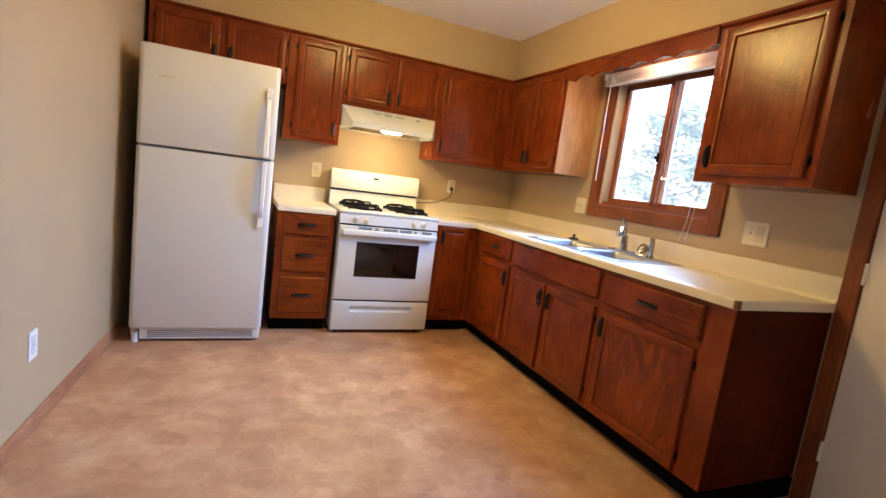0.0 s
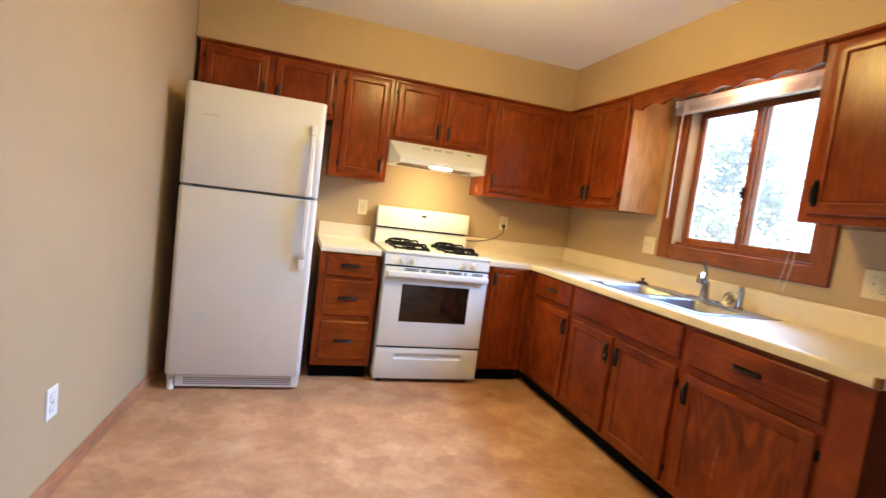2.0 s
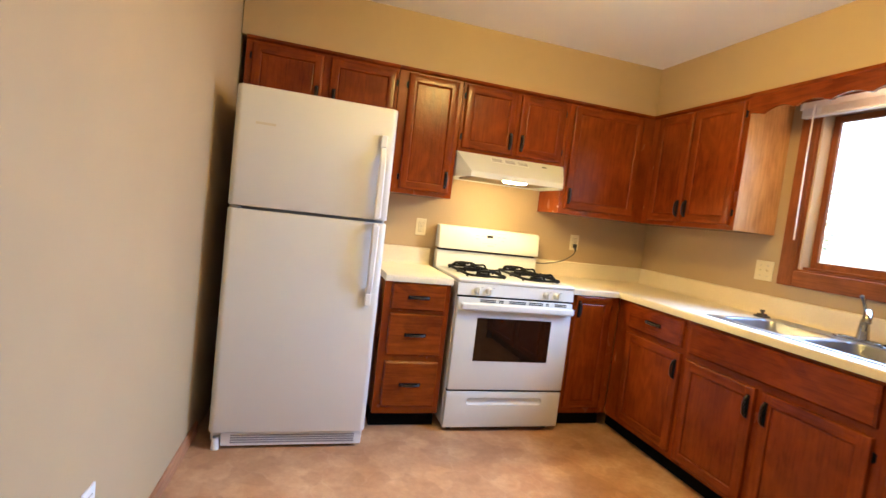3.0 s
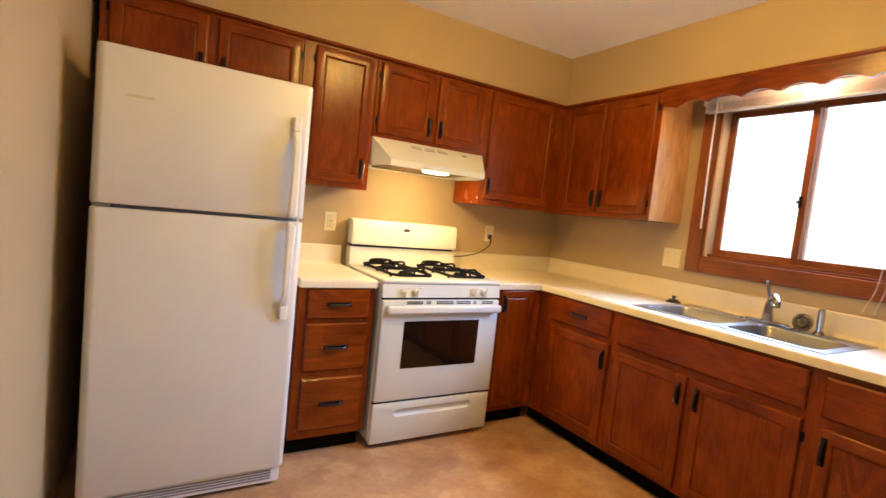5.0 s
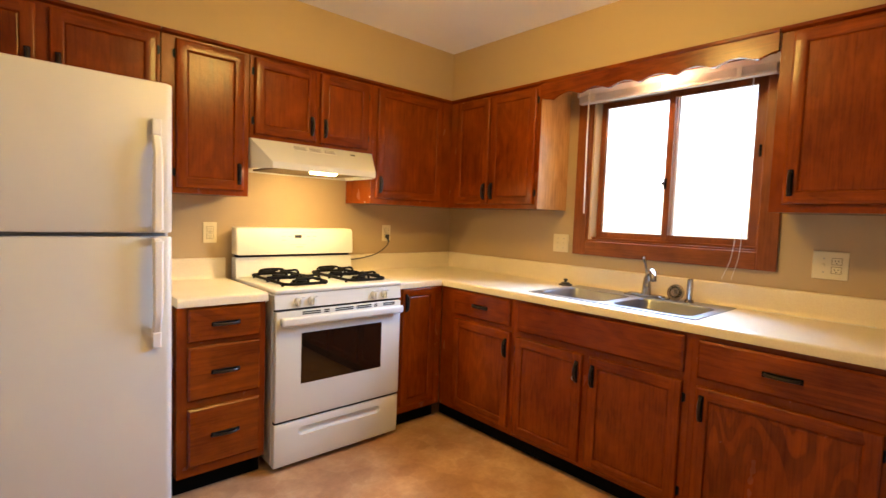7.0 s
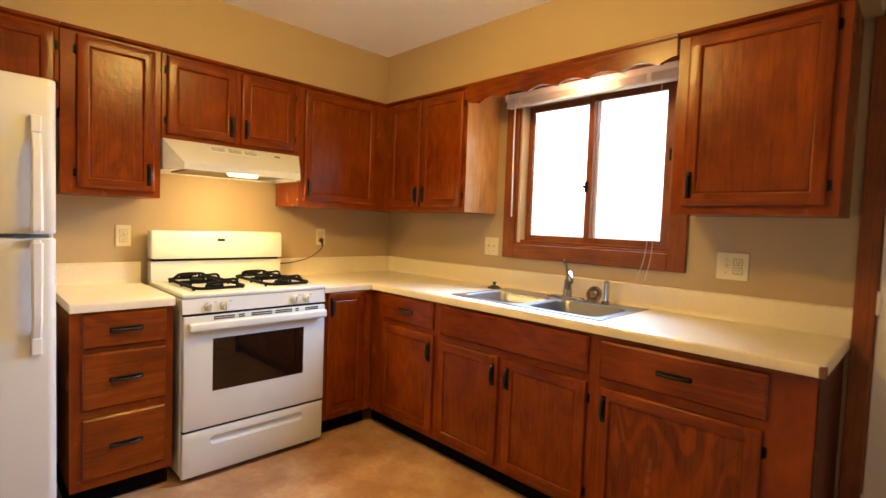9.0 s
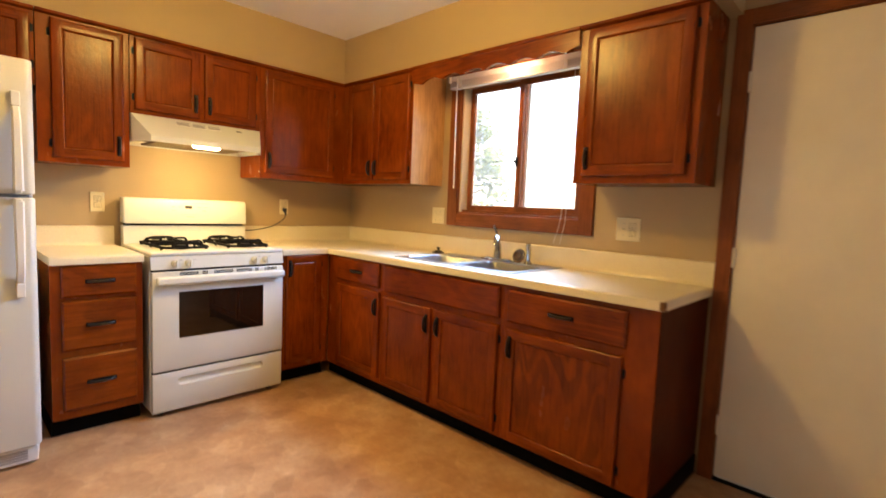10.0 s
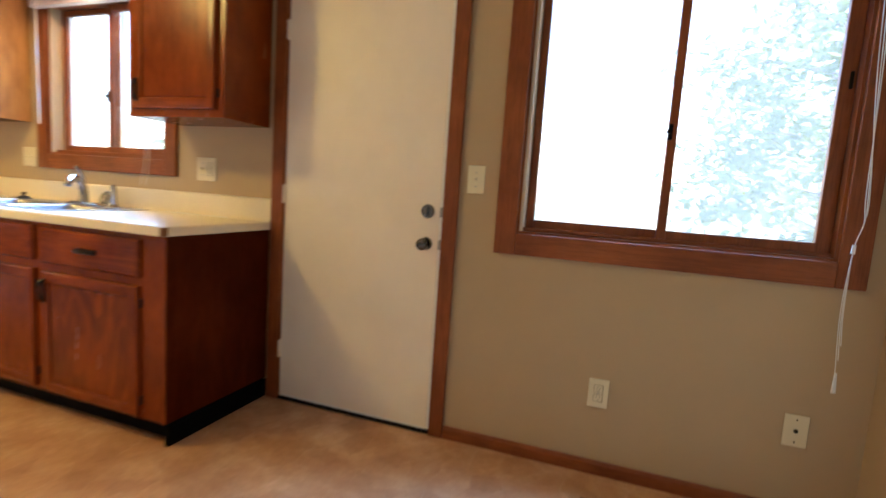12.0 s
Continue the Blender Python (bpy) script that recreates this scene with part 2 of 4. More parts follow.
bark = plain("grey_bark", (0.26, 0.23, 0.2), 0.9, 0.0, 14, 0.6)
grass_mat = plain("lawn", (0.14, 0.15, 0.075), 0.95, 0.0, 6, 0.4)


def leaf_material():
    m, nt, b = node_mat("leaf_green")
    geo = nt.nodes.new("ShaderNodeNewGeometry")
    c = ramp(nt, geo.outputs["Random Per Island"], [(0.0, (0.1, 0.13, 0.035)), (1.0, (0.15, 0.18, 0.05))])
    nt.links.new(c, b.inputs["Base Color"])
    b.inputs["Roughness"].default_value = 0.5
    tr = nt.nodes.new("ShaderNodeBsdfTranslucent")
    nt.links.new(c, tr.inputs[0])
    mx = nt.nodes.new("ShaderNodeMixShader")
    mx.inputs[0].default_value = 0.6
    nt.links.new(b.outputs[0], mx.inputs[1])
    nt.links.new(tr.outputs[0], mx.inputs[2])
    nt.links.new(mx.outputs[0], nt.nodes["Material Output"].inputs[0])
    return m


leaf_mat = leaf_material()


def glass_material():
    m, nt, b = node_mat("window_glass")
    b.inputs["Transmission Weight"].default_value = 1.0
    b.inputs["Roughness"].default_value = 0.0
    b.inputs["IOR"].default_value = 1.45
    b.inputs["Base Color"].default_value = (0.97, 0.99, 0.98, 1)
    return m


glass = glass_material()


# Insect screen as a thin pale film; it also adds haze to the view.
def screen_material():
    m, nt, b = node_mat("insect_screen_veil")
    tp = nt.nodes.new("ShaderNodeBsdfTransparent")
    tr = nt.nodes.new("ShaderNodeBsdfTranslucent")
    tr.inputs[0].default_value = (0.9, 0.9, 0.9, 1)
    mx = nt.nodes.new("ShaderNodeMixShader")
    mx.inputs[0].default_value = 0.13
    nt.links.new(tp.outputs[0], mx.inputs[1])
    nt.links.new(tr.outputs[0], mx.inputs[2])
    nt.links.new(mx.outputs[0], nt.nodes["Material Output"].inputs[0])
    return m


screen_mat = screen_material()


def glow(name, col, strength):
    m, nt, b = node_mat(name)
    b.inputs["Base Color"].default_value = (0.9, 0.88, 0.82, 1)
    b.inputs["Emission Color"].default_value = (*col, 1)
    b.inputs["Emission Strength"].default_value = strength
    return m


WARM = (1.0, 0.69, 0.135)
dome_glow = glow("lit_dome_glass", WARM, CEILING_LAMP)
hood_glow = glow("lit_hood_lens", (1.0, 0.74, 0.25), HOOD_LAMP)
tube_glow = glow("lit_bulb", (1.0, 0.6, 0.26), SINK_LAMP)
blind_mat = painted("white_blind_slats", (0.72, 0.69, 0.68), (0.78, 0.75, 0.73), 0.4, 90, 0.02)

# ---- mesh helpers ----
def part(name, bm, material, parent=None, label="", smooth=False):
    bmesh.ops.recalc_face_normals(bm, faces=bm.faces[:])
    me = bpy.data.meshes.new(name)
    bm.to_mesh(me)
    bm.free()
    for mt in (material if isinstance(material, (list, tuple)) else [material]):
        me.materials.append(mt)
    if smooth:
        for p in me.polygons:
            p.use_smooth = True
        me.set_sharp_from_angle(angle=radians(38))
    ob = new(name, me)
    if parent is not None:
        ob.parent = parent
    if label:
        tagged(ob, label)
    return ob


def base(name, m, label, category, group="", kind=""):
    e = new(name)
    e.empty_display_size = 0.05
    e.matrix_world = m
    return tagged(e, label, category, group, kind)


def box(bm, x0, y0, z0, x1, y1, z1, bevel=0.0, seg=1, mat=0):
    m = Matrix.Translation(((x0 + x1) / 2, (y0 + y1) / 2, (z0 + z1) / 2)) @ Matrix.Diagonal((abs(x1 - x0), abs(y1 - y0), abs(z1 - z0), 1))
    r = bmesh.ops.create_cube(bm, size=1.0, matrix=m)
    vs = r["verts"]
    fs = {f for v in vs for f in v.link_faces}
    for f in fs:
        f.material_index = mat
    if bevel > 0:
        es = list({e for v in vs for e in v.link_edges})
        bmesh.ops.bevel(bm, geom=es, offset=bevel, segments=seg, profile=0.5, affect="EDGES", clamp_overlap=True, material=mat)
    return bm


def B(*a, **k):
    return box(bmesh.new(), *a, **k)


def cyl(bm, p, q, r0, r1=None, n=16, caps=True, mat=0):
    p, q = Vector(p), Vector(q)
    r1 = r0 if r1 is None else r1
    d = q - p
    m = Matrix.Translation((p + q) / 2) @ d.to_track_quat("Z", "Y").to_matrix().to_4x4()
    r = bmesh.ops.create_cone(bm, cap_ends=caps, segments=n, radius1=r0, radius2=r1, depth=d.length, matrix=m)
    for f in {f for v in r["verts"] for f in v.link_faces}:
        f.material_index = mat
    return bm


def C(*a, **k):
    return cyl(bmesh.new(), *a, **k)


def tube(bm, pts, r, n=8):
    """A tube along points; r is one radius or one for each point."""
    pts = [Vector(p) for p in pts]
    rs = r if isinstance(r, (list, tuple)) else [r] * len(pts)
    rings = []
    side = None
    for i, p in enumerate(pts):
        d = (pts[min(i + 1, len(pts) - 1)] - pts[max(i - 1, 0)]).normalized()
        if side is None:
            side = d.orthogonal().normalized()
        side = (side - d * side.dot(d)).normalized()
        up = d.cross(side)
        rings.append([bm.verts.new(p + rs[i] * (math.cos(2 * math.pi * k / n) * side + math.sin(2 * math.pi * k / n) * up)) for k in range(n)])
    for a, b in zip(rings, rings[1:]):
        for k in range(n):
            bm.faces.new((a[k], a[(k + 1) % n], b[(k + 1) % n], b[k]))
    bm.faces.new(rings[0][::-1])
    bm.faces.new(rings[-1])
    return bm


def curve_pts(keys, n=6):
    """Smooth points through keys (Catmull-Rom)."""
    k = [Vector(p) for p in keys]
    k = [2 * k[0] - k[1]] + k + [2 * k[-1] - k[-2]]
    out = []
    for i in range(1, len(k) - 2):
        a, b, c, d = k[i - 1:i + 3]
        for j in range(n):
            t = j / n
            out.append(0.5 * ((2 * b) + (c - a) * t + (2 * a - 5 * b + 4 * c - d) * t * t + (3 * b - a - 3 * c + d) * t ** 3))
    return out + [k[-2]]


def prism(bm, outline, axis, a, b, mat=0):
    """Extrudes a 2-D outline along axis from a to b (outline in the other two axes, in order)."""
    def at(p, s):
        v = list(p)
        v.insert(axis, s)
        return v
    lo = [bm.verts.new(at(p, a)) for p in outline]
    hi = [bm.verts.new(at(p, b)) for p in outline]
    n = len(outline)
    fs = [bm.faces.new(lo[::-1]), bm.faces.new(hi)]
    fs += [bm.faces.new((lo[i], lo[(i + 1) % n], hi[(i + 1) % n], hi[i])) for i in range(n)]
    for f in fs:
        f.material_index = mat
    return bm


def cells(xs, ys, keep, z0, z1):
    """A slab over the kept cells of a grid, as one solid with real holes."""
    bm = bmesh.new()
    vs = {}
    def vert(i, j):
        if (i, j) not in vs:
            vs[i, j] = bm.verts.new((xs[i], ys[j], z0))
        return vs[i, j]
    fs = []
    for i in range(len(xs) - 1):
        for j in range(len(ys) - 1):
            if keep((xs[i] + xs[i + 1]) / 2, (ys[j] + ys[j + 1]) / 2):
                fs.append(bm.faces.new((vert(i, j), vert(i + 1, j), vert(i + 1, j + 1), vert(i, j + 1))))
    r = bmesh.ops.extrude_face_region(bm, geom=fs, use_keep_orig=True)
    for v in r["geom"]:
        if isinstance(v, bmesh.types.BMVert):
            v.co.z = z1
    return bm


BACK = Matrix.Identity(4)            # units on the back wall: u runs along x
RIGHT = pose(0, 0, 0, 0, 0, -90)     # units on the window wall: u runs along -y

# ---- structure ----
CEIL = 2.462
WL0, WL1 = -3.035, -3.30             # the long wall, at the back and at the front end
YF = -5.43                           # the wall behind the walk
def wall_x(y):
    return WL0 + (WL1 - WL0) * y / YF


bm = bmesh.new()
box(bm, -3.6, YF - 0.2, -0.12, 0.16, 0.16, 0.0)
tagged(part("floor", bm, floor_mat), "mottled tan sheet vinyl floor", "floor", kind="structure")
tagged(part("ceiling", B(-3.6, YF - 0.2, CEIL, 0.16, 0.16, CEIL + 0.15), ceiling_paint), "white textured ceiling", "ceiling", kind="structure")
tagged(part("wall_back", B(-3.6, 0, 0, 0.16, 0.16, CEIL), wall_paint), "tan painted wall behind the range", "wall", kind="structure")
tagged(part("wall_front", B(-3.6, YF - 0.2, 0, 0.16, YF, CEIL), wall_paint), "tan painted wall", "wall", kind="structure")
bm = prism(bmesh.new(), [(WL0, 0), (WL1, YF), (-3.6, YF), (-3.6, 0)], 2, 0.0, CEIL)
tagged(part("wall_long", bm, wall_paint), "plain tan painted wall beside the refrigerator", "wall", kind="structure")

W1 = (-2.195, -1.255, 1.19, 2.06)    # y0, y1, z0, z1 of the openings
W2 = (-5.268, -4.138, 0.965, 2.06)
DR = (-3.825, -2.955, 0.0, 2.095)
ys = sorted({YF - 0.2, 0.0, *W1[:2], *W2[:2], *DR[:2]})
zs = sorted({0.0, CEIL, *W1[2:], *W2[2:], *DR[2:]})
def solid(y, z):
    return not any(a < y < b and c < z < d for a, b, c, d in (W1, W2, DR))
bm = cells(ys, zs, solid, 0.0, 0.16)
bmesh.ops.transform(bm, verts=bm.verts[:], matrix=Matrix(((0, 0, 1, 0), (1, 0, 0, 0), (0, 1, 0, 0), (0, 0, 0, 1))))
tagged(part("wall_window", bm, wall_paint), "tan painted wall with two windows and a door", "wall", kind="structure")

# boxed-in soffit over the cabinets
SOF_END = -2.925
bm = prism(bmesh.new(), [(-3.03, 0), (-3.045, -0.312), (-0.312, -0.312), (-0.312, SOF_END), (0, SOF_END), (0, 0)], 2, 2.136, CEIL)
tagged(part("soffit", bm, wall_paint), "tan painted soffit above the wall cabinets", "soffit", kind="structure")

def baseboard(name, p, q, material, h=0.068, t=0.013):
    """Baseboard from p to q, its back to the right-hand side of the run."""
    p, q = Vector((*p, 0)), Vector((*q, 0))
    d = (q - p)
    m = Matrix.Translation(p) @ d.to_track_quat("Y", "Z").to_matrix().to_4x4()
    bm = prism(bmesh.new(), [(0, 0.0), (-t, 0.0), (-t, h * 0.8), (-t * 0.45, h), (0, h)], 1, 0, d.length)
    ob = part(name, bm, material)
    ob.matrix_world = m
    return tagged(ob, "low stained wood baseboard", "baseboard", kind="structure")
baseboard("baseboard", (-0.001, YF + 0.0), (-0.001, -3.881), casing_h, 0.058)
baseboard("baseboard", (WL0 - 0.03, -0.62), (WL1, YF), base_wood) 
baseboard("baseboard", (WL1, YF), (0, YF), base_wood)

# ---- cabinets ----
def pull(parent, u, d, z, upright, length=0.1):
    """A dark plate with a bowed grip standing off it."""
    bm = bmesh.new()
    w, l = 0.0105, length / 2
    if upright:
        box(bm, u - w, d - 0.0045, z - l, u + w, d, z + l, 0.003)
    else:
        box(bm, u - l, d - 0.0045, z - w, u + l, d, z + w, 0.003)
    h = part("handle", bm, dark_bronze, parent, "dark bronze handle plate")
    keys = [(-l * 0.86, -0.004), (-l * 0.62, -0.018), (0, -0.024), (l * 0.62, -0.018), (l * 0.86, -0.004)]
    pts = [((u, d + o, z + s) if upright else (u + s, d + o, z)) for s, o in keys]
    bm = tube(bmesh.new(), curve_pts(pts, 4), 0.0062, 8)
    part("grip", bm, bow_worn, parent, "worn bowed metal grip", True)


def hinge(parent, u, d, z, side):
    bm = C((u, d - 0.004, z - 0.02), (u, d - 0.004, z + 0.02), 0.0038, n=10)
    box(bm, min(u, u + side * 0.009), d - 0.002, z - 0.017, max(u, u + side * 0.009), d, z + 0.017)
    part("hinge", bm, dark_bronze, parent, "small dark hinge")


def leaf_frame(u0, u1, z0, z1, f, d, t):
    """Two stiles and two rails as one ring, rounded along its front edges."""
    bm = cells([u0, u0 + f, u1 - f, u1], [z0, z0 + f, z1 - f, z1], lambda x, z: not (u0 + f < x < u1 - f and z0 + f < z < z1 - f), 0.0, t)
    bmesh.ops.transform(bm, verts=bm.verts[:], matrix=Matrix(((1, 0, 0, 0), (0, 0, -1, d), (0, 1, 0, 0), (0, 0, 0, 1))))
    bmesh.ops.recalc_face_normals(bm, faces=bm.faces[:])
    bm.normal_update()
    es = [e for e in bm.edges if len(e.link_faces) == 2 and e.link_faces[0].normal.dot(e.link_faces[1].normal) < 0.5 and all(abs(v.co.y - d + t) < 1e-5 for v in e.verts)]
    bmesh.ops.bevel(bm, geom=es, offset=0.0095, segments=3, profile=0.5, affect="EDGES", clamp_overlap=True)
    for face in bm.faces:
        c = face.calc_center_median()
        if u0 + f - 0.001 < c.x < u1 - f + 0.001:
            face.material_index = 1
    return bm


def door_leaf(unit, u0, u1, z0, z1, d, handle=None, hinge_side=0, panel=None):
    """A framed door: two stiles, two rails and a set-back panel; d is its back face."""
    t, f = 0.02, 0.052
    a, b2, c, e = u0 + f - 0.004, u1 - f + 0.004, z0 + f - 0.004, z1 - f + 0.004
    bm = bmesh.new()
    box(bm, a, d - 0.0085, c, b2, d - 0.002, e)
    s = 0.014
    face = max(bm.faces, key=lambda q: -q.calc_center_median().y)
    r = bmesh.ops.inset_region(bm, faces=[face], thickness=s, depth=0.0)
    for v in face.verts:
        v.co.y -= 0.004
    door = part("door", bm, panel or oak_panel, unit)
    part("door_frame", leaf_frame(u0, u1, z0, z1, f, d, t), [oak_v, oak_h], door, "", True)
    if handle:
        pull(door, handle[0], d - t, handle[1], True, 0.108)
    if hinge_side:
        hu = u0 if hinge_side < 0 else u1
        for z in (z0 + 0.07, z1 - 0.07):
            hinge(door, hu + hinge_side * 0.004, d, z, hinge_side)
    return door


def drawer_front(unit, u0, u1, z0, z1, d, handle=True, name="drawer"):
    bm = bmesh.new()
    box(bm, u0, d - 0.02, z0, u1, d, z1)
    face = max(bm.faces, key=lambda q: -q.calc_center_median().y)
    bmesh.ops.inset_region(bm, faces=[face], thickness=0.012, depth=0.0)
    for v in bm.verts:
        if abs(v.co.y - (d - 0.02)) < 1e-5 and (min(v.co.x - u0, u1 - v.co.x) < 1e-4 or min(v.co.z - z0, z1 - v.co.z) < 1e-4):
            v.co.y += 0.008
    dr = part(name, bm, oak_h, unit)
    if handle:
        pull(dr, (u0 + u1) / 2, d - 0.02, (z0 + z1) / 2, False, 0.128)
    return dr


def carcass(unit, u0, u1, z0, z1, depth, name="body", open_top=False):
    """Sides, bottom and a face frame board of one cabinet."""
    bm = bmesh.new()
    if open_top:
        part("side", B(u0, -depth + 0.02, z0, u0 + 0.016, -0.002, z1), oak_v, unit)
        part("side", B(u1 - 0.016, -depth + 0.02, z0, u1, -0.002, z1), oak_v, unit)
        part("bottom", B(u0 + 0.0165, -depth + 0.02, z0, u1 - 0.0165, -0.002, z0 + 0.016), oak_d, unit)
        box(bm, u0, -depth + 0.001, z0, u1, -depth + 0.0195, z1, 0.0006)
        return part("face_frame", bm, oak_frame, unit)
    box(bm, u0, -depth + 0.001, z0, u1, -0.002, z1, 0.0006)
    return part(name, bm, oak_frame, unit)


def wall_cab(place, u0, u1, z0, z1, label, leaves, pale_side=None):
    cab = base("wall_cabinet", place @ Matrix.Translation(((u0 + u1) / 2, 0, z0)), label, "cabinet", "wall cabinets")
    o, q = (u0 + u1) / 2, z0
    carcass(cab, u0 - o + 0.001, u1 - o - 0.001, 0.0, z1 - q, 0.305)
    for a, b, c, e, hu, side in leaves:
        door_leaf(cab, a - o, b - o, c - q, e - q, -0.305, (hu - o, c - q + 0.085), side)
    bm = prism(bmesh.new(), [(-0.305, z1 - q - 0.02), (-0.322, z1 - q - 0.012), (-0.326, z1 - q), (-0.305, z1 - q)], 0, u0 - o + 0.001, u1 - o - 0.001)
    part("top_moulding", bm, oak_h, cab)
    if pale_side:
        part("side_panel", B(pale_side - o, -0.303, 0.0, pale_side - o + 0.003, -0.002, z1 - q), lit_veneer, cab, "pale veneer side panel, window light in its colour")
    return cab


TOP, LOW = 2.134, 1.378
wall_cab(BACK, -3.02, -2.152, 1.755, TOP, "brown stained oak cabinet above the refrigerator, two doors",
         [(-2.985, -2.597, 1.785, 2.1, -2.625, -1), (-2.556, -2.168, 1.785, 2.1, -2.528, 1)])
wall_cab(BACK, -2.15, -1.742, LOW, TOP, "tall narrow brown oak wall cabinet beside the range hood",
         [(-2.09, -1.772, 1.405, 2.102, -1.797, -1)])
wall_cab(BACK, -1.74, -0.98, 1.687, TOP, "short brown oak cabinet above the range hood, two doors",
         [(-1.718, -1.368, 1.708, 2.102, -1.395, -1), (-1.34, -1.012, 1.708, 2.102, -1.313, 1)])
corner = wall_cab(BACK, -0.978, -0.002, LOW, TOP, "brown oak corner wall cabinet with one wide door",
         [(-0.945, -0.4, 1.415, 2.102, -0.918, 1)])
for dz, h, dy in ((0.035, 0.012, -0.299), (0.006, 0.005, -0.24)):
    part("chip", B(-0.4885, dy - 0.002, dz, -0.4865, dy + 0.002, dz + h, 0.0006), plate_white, corner, "small white paint chip")
wall_cab(RIGHT, 0.308, 1.095, LOW, TOP, "brown oak wall cabinet beside the sink window, two doors",
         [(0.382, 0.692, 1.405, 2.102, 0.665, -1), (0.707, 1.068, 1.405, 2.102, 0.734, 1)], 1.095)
wall_cab(RIGHT, 2.3, 2.87, LOW, TOP, "brown oak wall cabinet between the sink window and the door",
         [(2.348, 2.832, 1.412, 2.108, 2.375, 1)])

# scalloped valance above the sink window
n = 84
low = []
for i in range(n + 1):
    u = 1.097 + (2.298 - 1.097) * i / n
    z = 2.02 + 0.024 * abs(math.sin(math.pi * (u - 1.19) / 0.172))
    if u < 1.19:
        z = 2.012 + 0.02 * (1.19 - u) / 0.1
    low.append((u, z))
bm = bmesh.new()
front, backv = [], []
for u, z in low:
    front.append((bm.verts.new((u, -0.322, z)), bm.verts.new((u, -0.322, TOP))))
    backv.append((bm.verts.new((u, -0.303, z)), bm.verts.new((u, -0.303, TOP))))
for i in range(n):
    a, b, c, e = front[i], front[i + 1], backv[i], backv[i + 1]
    bm.faces.new((a[0], b[0], b[1], a[1]))
    bm.faces.new((c[1], e[1], e[0], c[0]))
    bm.faces.new((c[0], e[0], b[0], a[0]))
    bm.faces.new((a[1], b[1], e[1], c[1]))
for i in (0, n):
    bm.faces.new((front[i][0], front[i][1], backv[i][1], backv[i][0]))
val = base("valance", RIGHT, "scalloped brown oak valance board above the sink window", "valance")
part("board", bm, oak_h, val)
bm = prism(bmesh.new(), [(-0.3225, TOP - 0.018), (-0.329, TOP - 0.012), (-0.331, TOP), (-0.3225, TOP)], 0, 1.097, 2.298)
part("top_moulding", bm, oak_h, val)


def base_cab(place, u0, u1, label, kick_to=None, open_top=False):
    o = (u0 + u1) / 2
    cab = base("base_cabinet", place @ Matrix.Translation((o, 0, 0)), label, "cabinet", "base cabinets")
    carcass(cab, u0 - o - 0.0007, u1 - o + 0.0007, 0.1, 0.874, 0.61, "body", open_top)
    k0, k1 = kick_to or (u0, u1)
    # The shade under the cabinet is painted in by the near-zero black.
    part("toe_kick", B(k0 - o, -0.545, 0.0, k1 - o, -0.02, 0.0995), kick_dark, cab, "black recessed toe kick, recess shade in its colour")
    return cab, o


cab, o = base_cab(BACK, -2.155, -1.765, "narrow brown oak base cabinet with three drawers beside the range")
for z0, z1 in ((0.712, 0.866), (0.448, 0.692), (0.145, 0.412)):
    drawer_front(cab, -2.114 - o, -1.796 - o, z0, z1, -0.61)
cab, o = base_cab(BACK, -0.968, -0.612, "brown oak base cabinet with one narrow door between range and corner")
door_leaf(cab, -0.938 - o, -0.675 - o, 0.14, 0.87, -0.61, (-0.915 - o, 0.785), 1)
cab, o = base_cab(RIGHT, 0.612, 1.216, "brown oak base cabinet with a drawer over one door", (0.547, 1.216))
drawer_front(cab, 0.74 - o, 1.188 - o, 0.712, 0.862, -0.61)
door_leaf(cab, 0.74 - o, 1.196 - o, 0.135, 0.683, -0.61, (1.17 - o, 0.59), -1)
cab, o = base_cab(RIGHT, 1.218, 2.15, "wide brown oak sink base cabinet with two doors", None, True)
drawer_front(cab, 1.247 - o, 2.123 - o, 0.7, 0.858, -0.61, False, "false_drawer_front")
chipped = door_leaf(cab, 1.235 - o, 1.654 - o, 0.122, 0.665, -0.61, (1.628 - o, 0.575), -1)
part("chip", B(1.607 - o, -0.6308, 0.53, 1.614 - o, -0.6295, 0.556), plate_white, chipped, "small white chip beside the handle")
door_leaf(cab, 1.69 - o, 2.123 - o, 0.122, 0.665, -0.61, (1.716 - o, 0.575), 1)
cab, o = base_cab(RIGHT, 2.152, 2.884, "brown oak base cabinet at the counter end, drawer over door", (2.152, 2.868))
drawer_front(cab, 2.178 - o, 2.76 - o, 0.695, 0.85, -0.61)
door_leaf(cab, 2.178 - o, 2.752 - o, 0.11, 0.66, -0.61, (2.204 - o, 0.575), 1, oak_bold)
part("end_panel", B(2.884 - o, -0.606, 0.1, 2.888 - o, -0.006, 0.874), end_oak, cab, "darker end panel")
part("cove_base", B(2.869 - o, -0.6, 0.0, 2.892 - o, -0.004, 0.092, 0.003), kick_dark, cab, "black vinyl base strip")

# ---- countertops ----
Z0, Z1 = 0.8745, 0.914
SINK = (-0.562, -0.058, -2.138, -1.262)
def soften(bm, test, off=0.012, seg=3):
    es = [e for e in bm.edges if test(e.verts[0].co) and test(e.verts[1].co) and len(e.link_faces) == 2 and e.link_faces[0].normal.dot(e.link_faces[1].normal) < 0.5]
    bmesh.ops.bevel(bm, geom=es, offset=off, segments=seg, profile=0.5, affect="EDGES", clamp_overlap=True)


def top_slab(xs, ys, keep, test):
    bm = cells(xs, ys, keep, Z0, Z1)
    bmesh.ops.recalc_face_normals(bm, faces=bm.faces[:])
    bm.normal_update()
    soften(bm, test)
    return bm


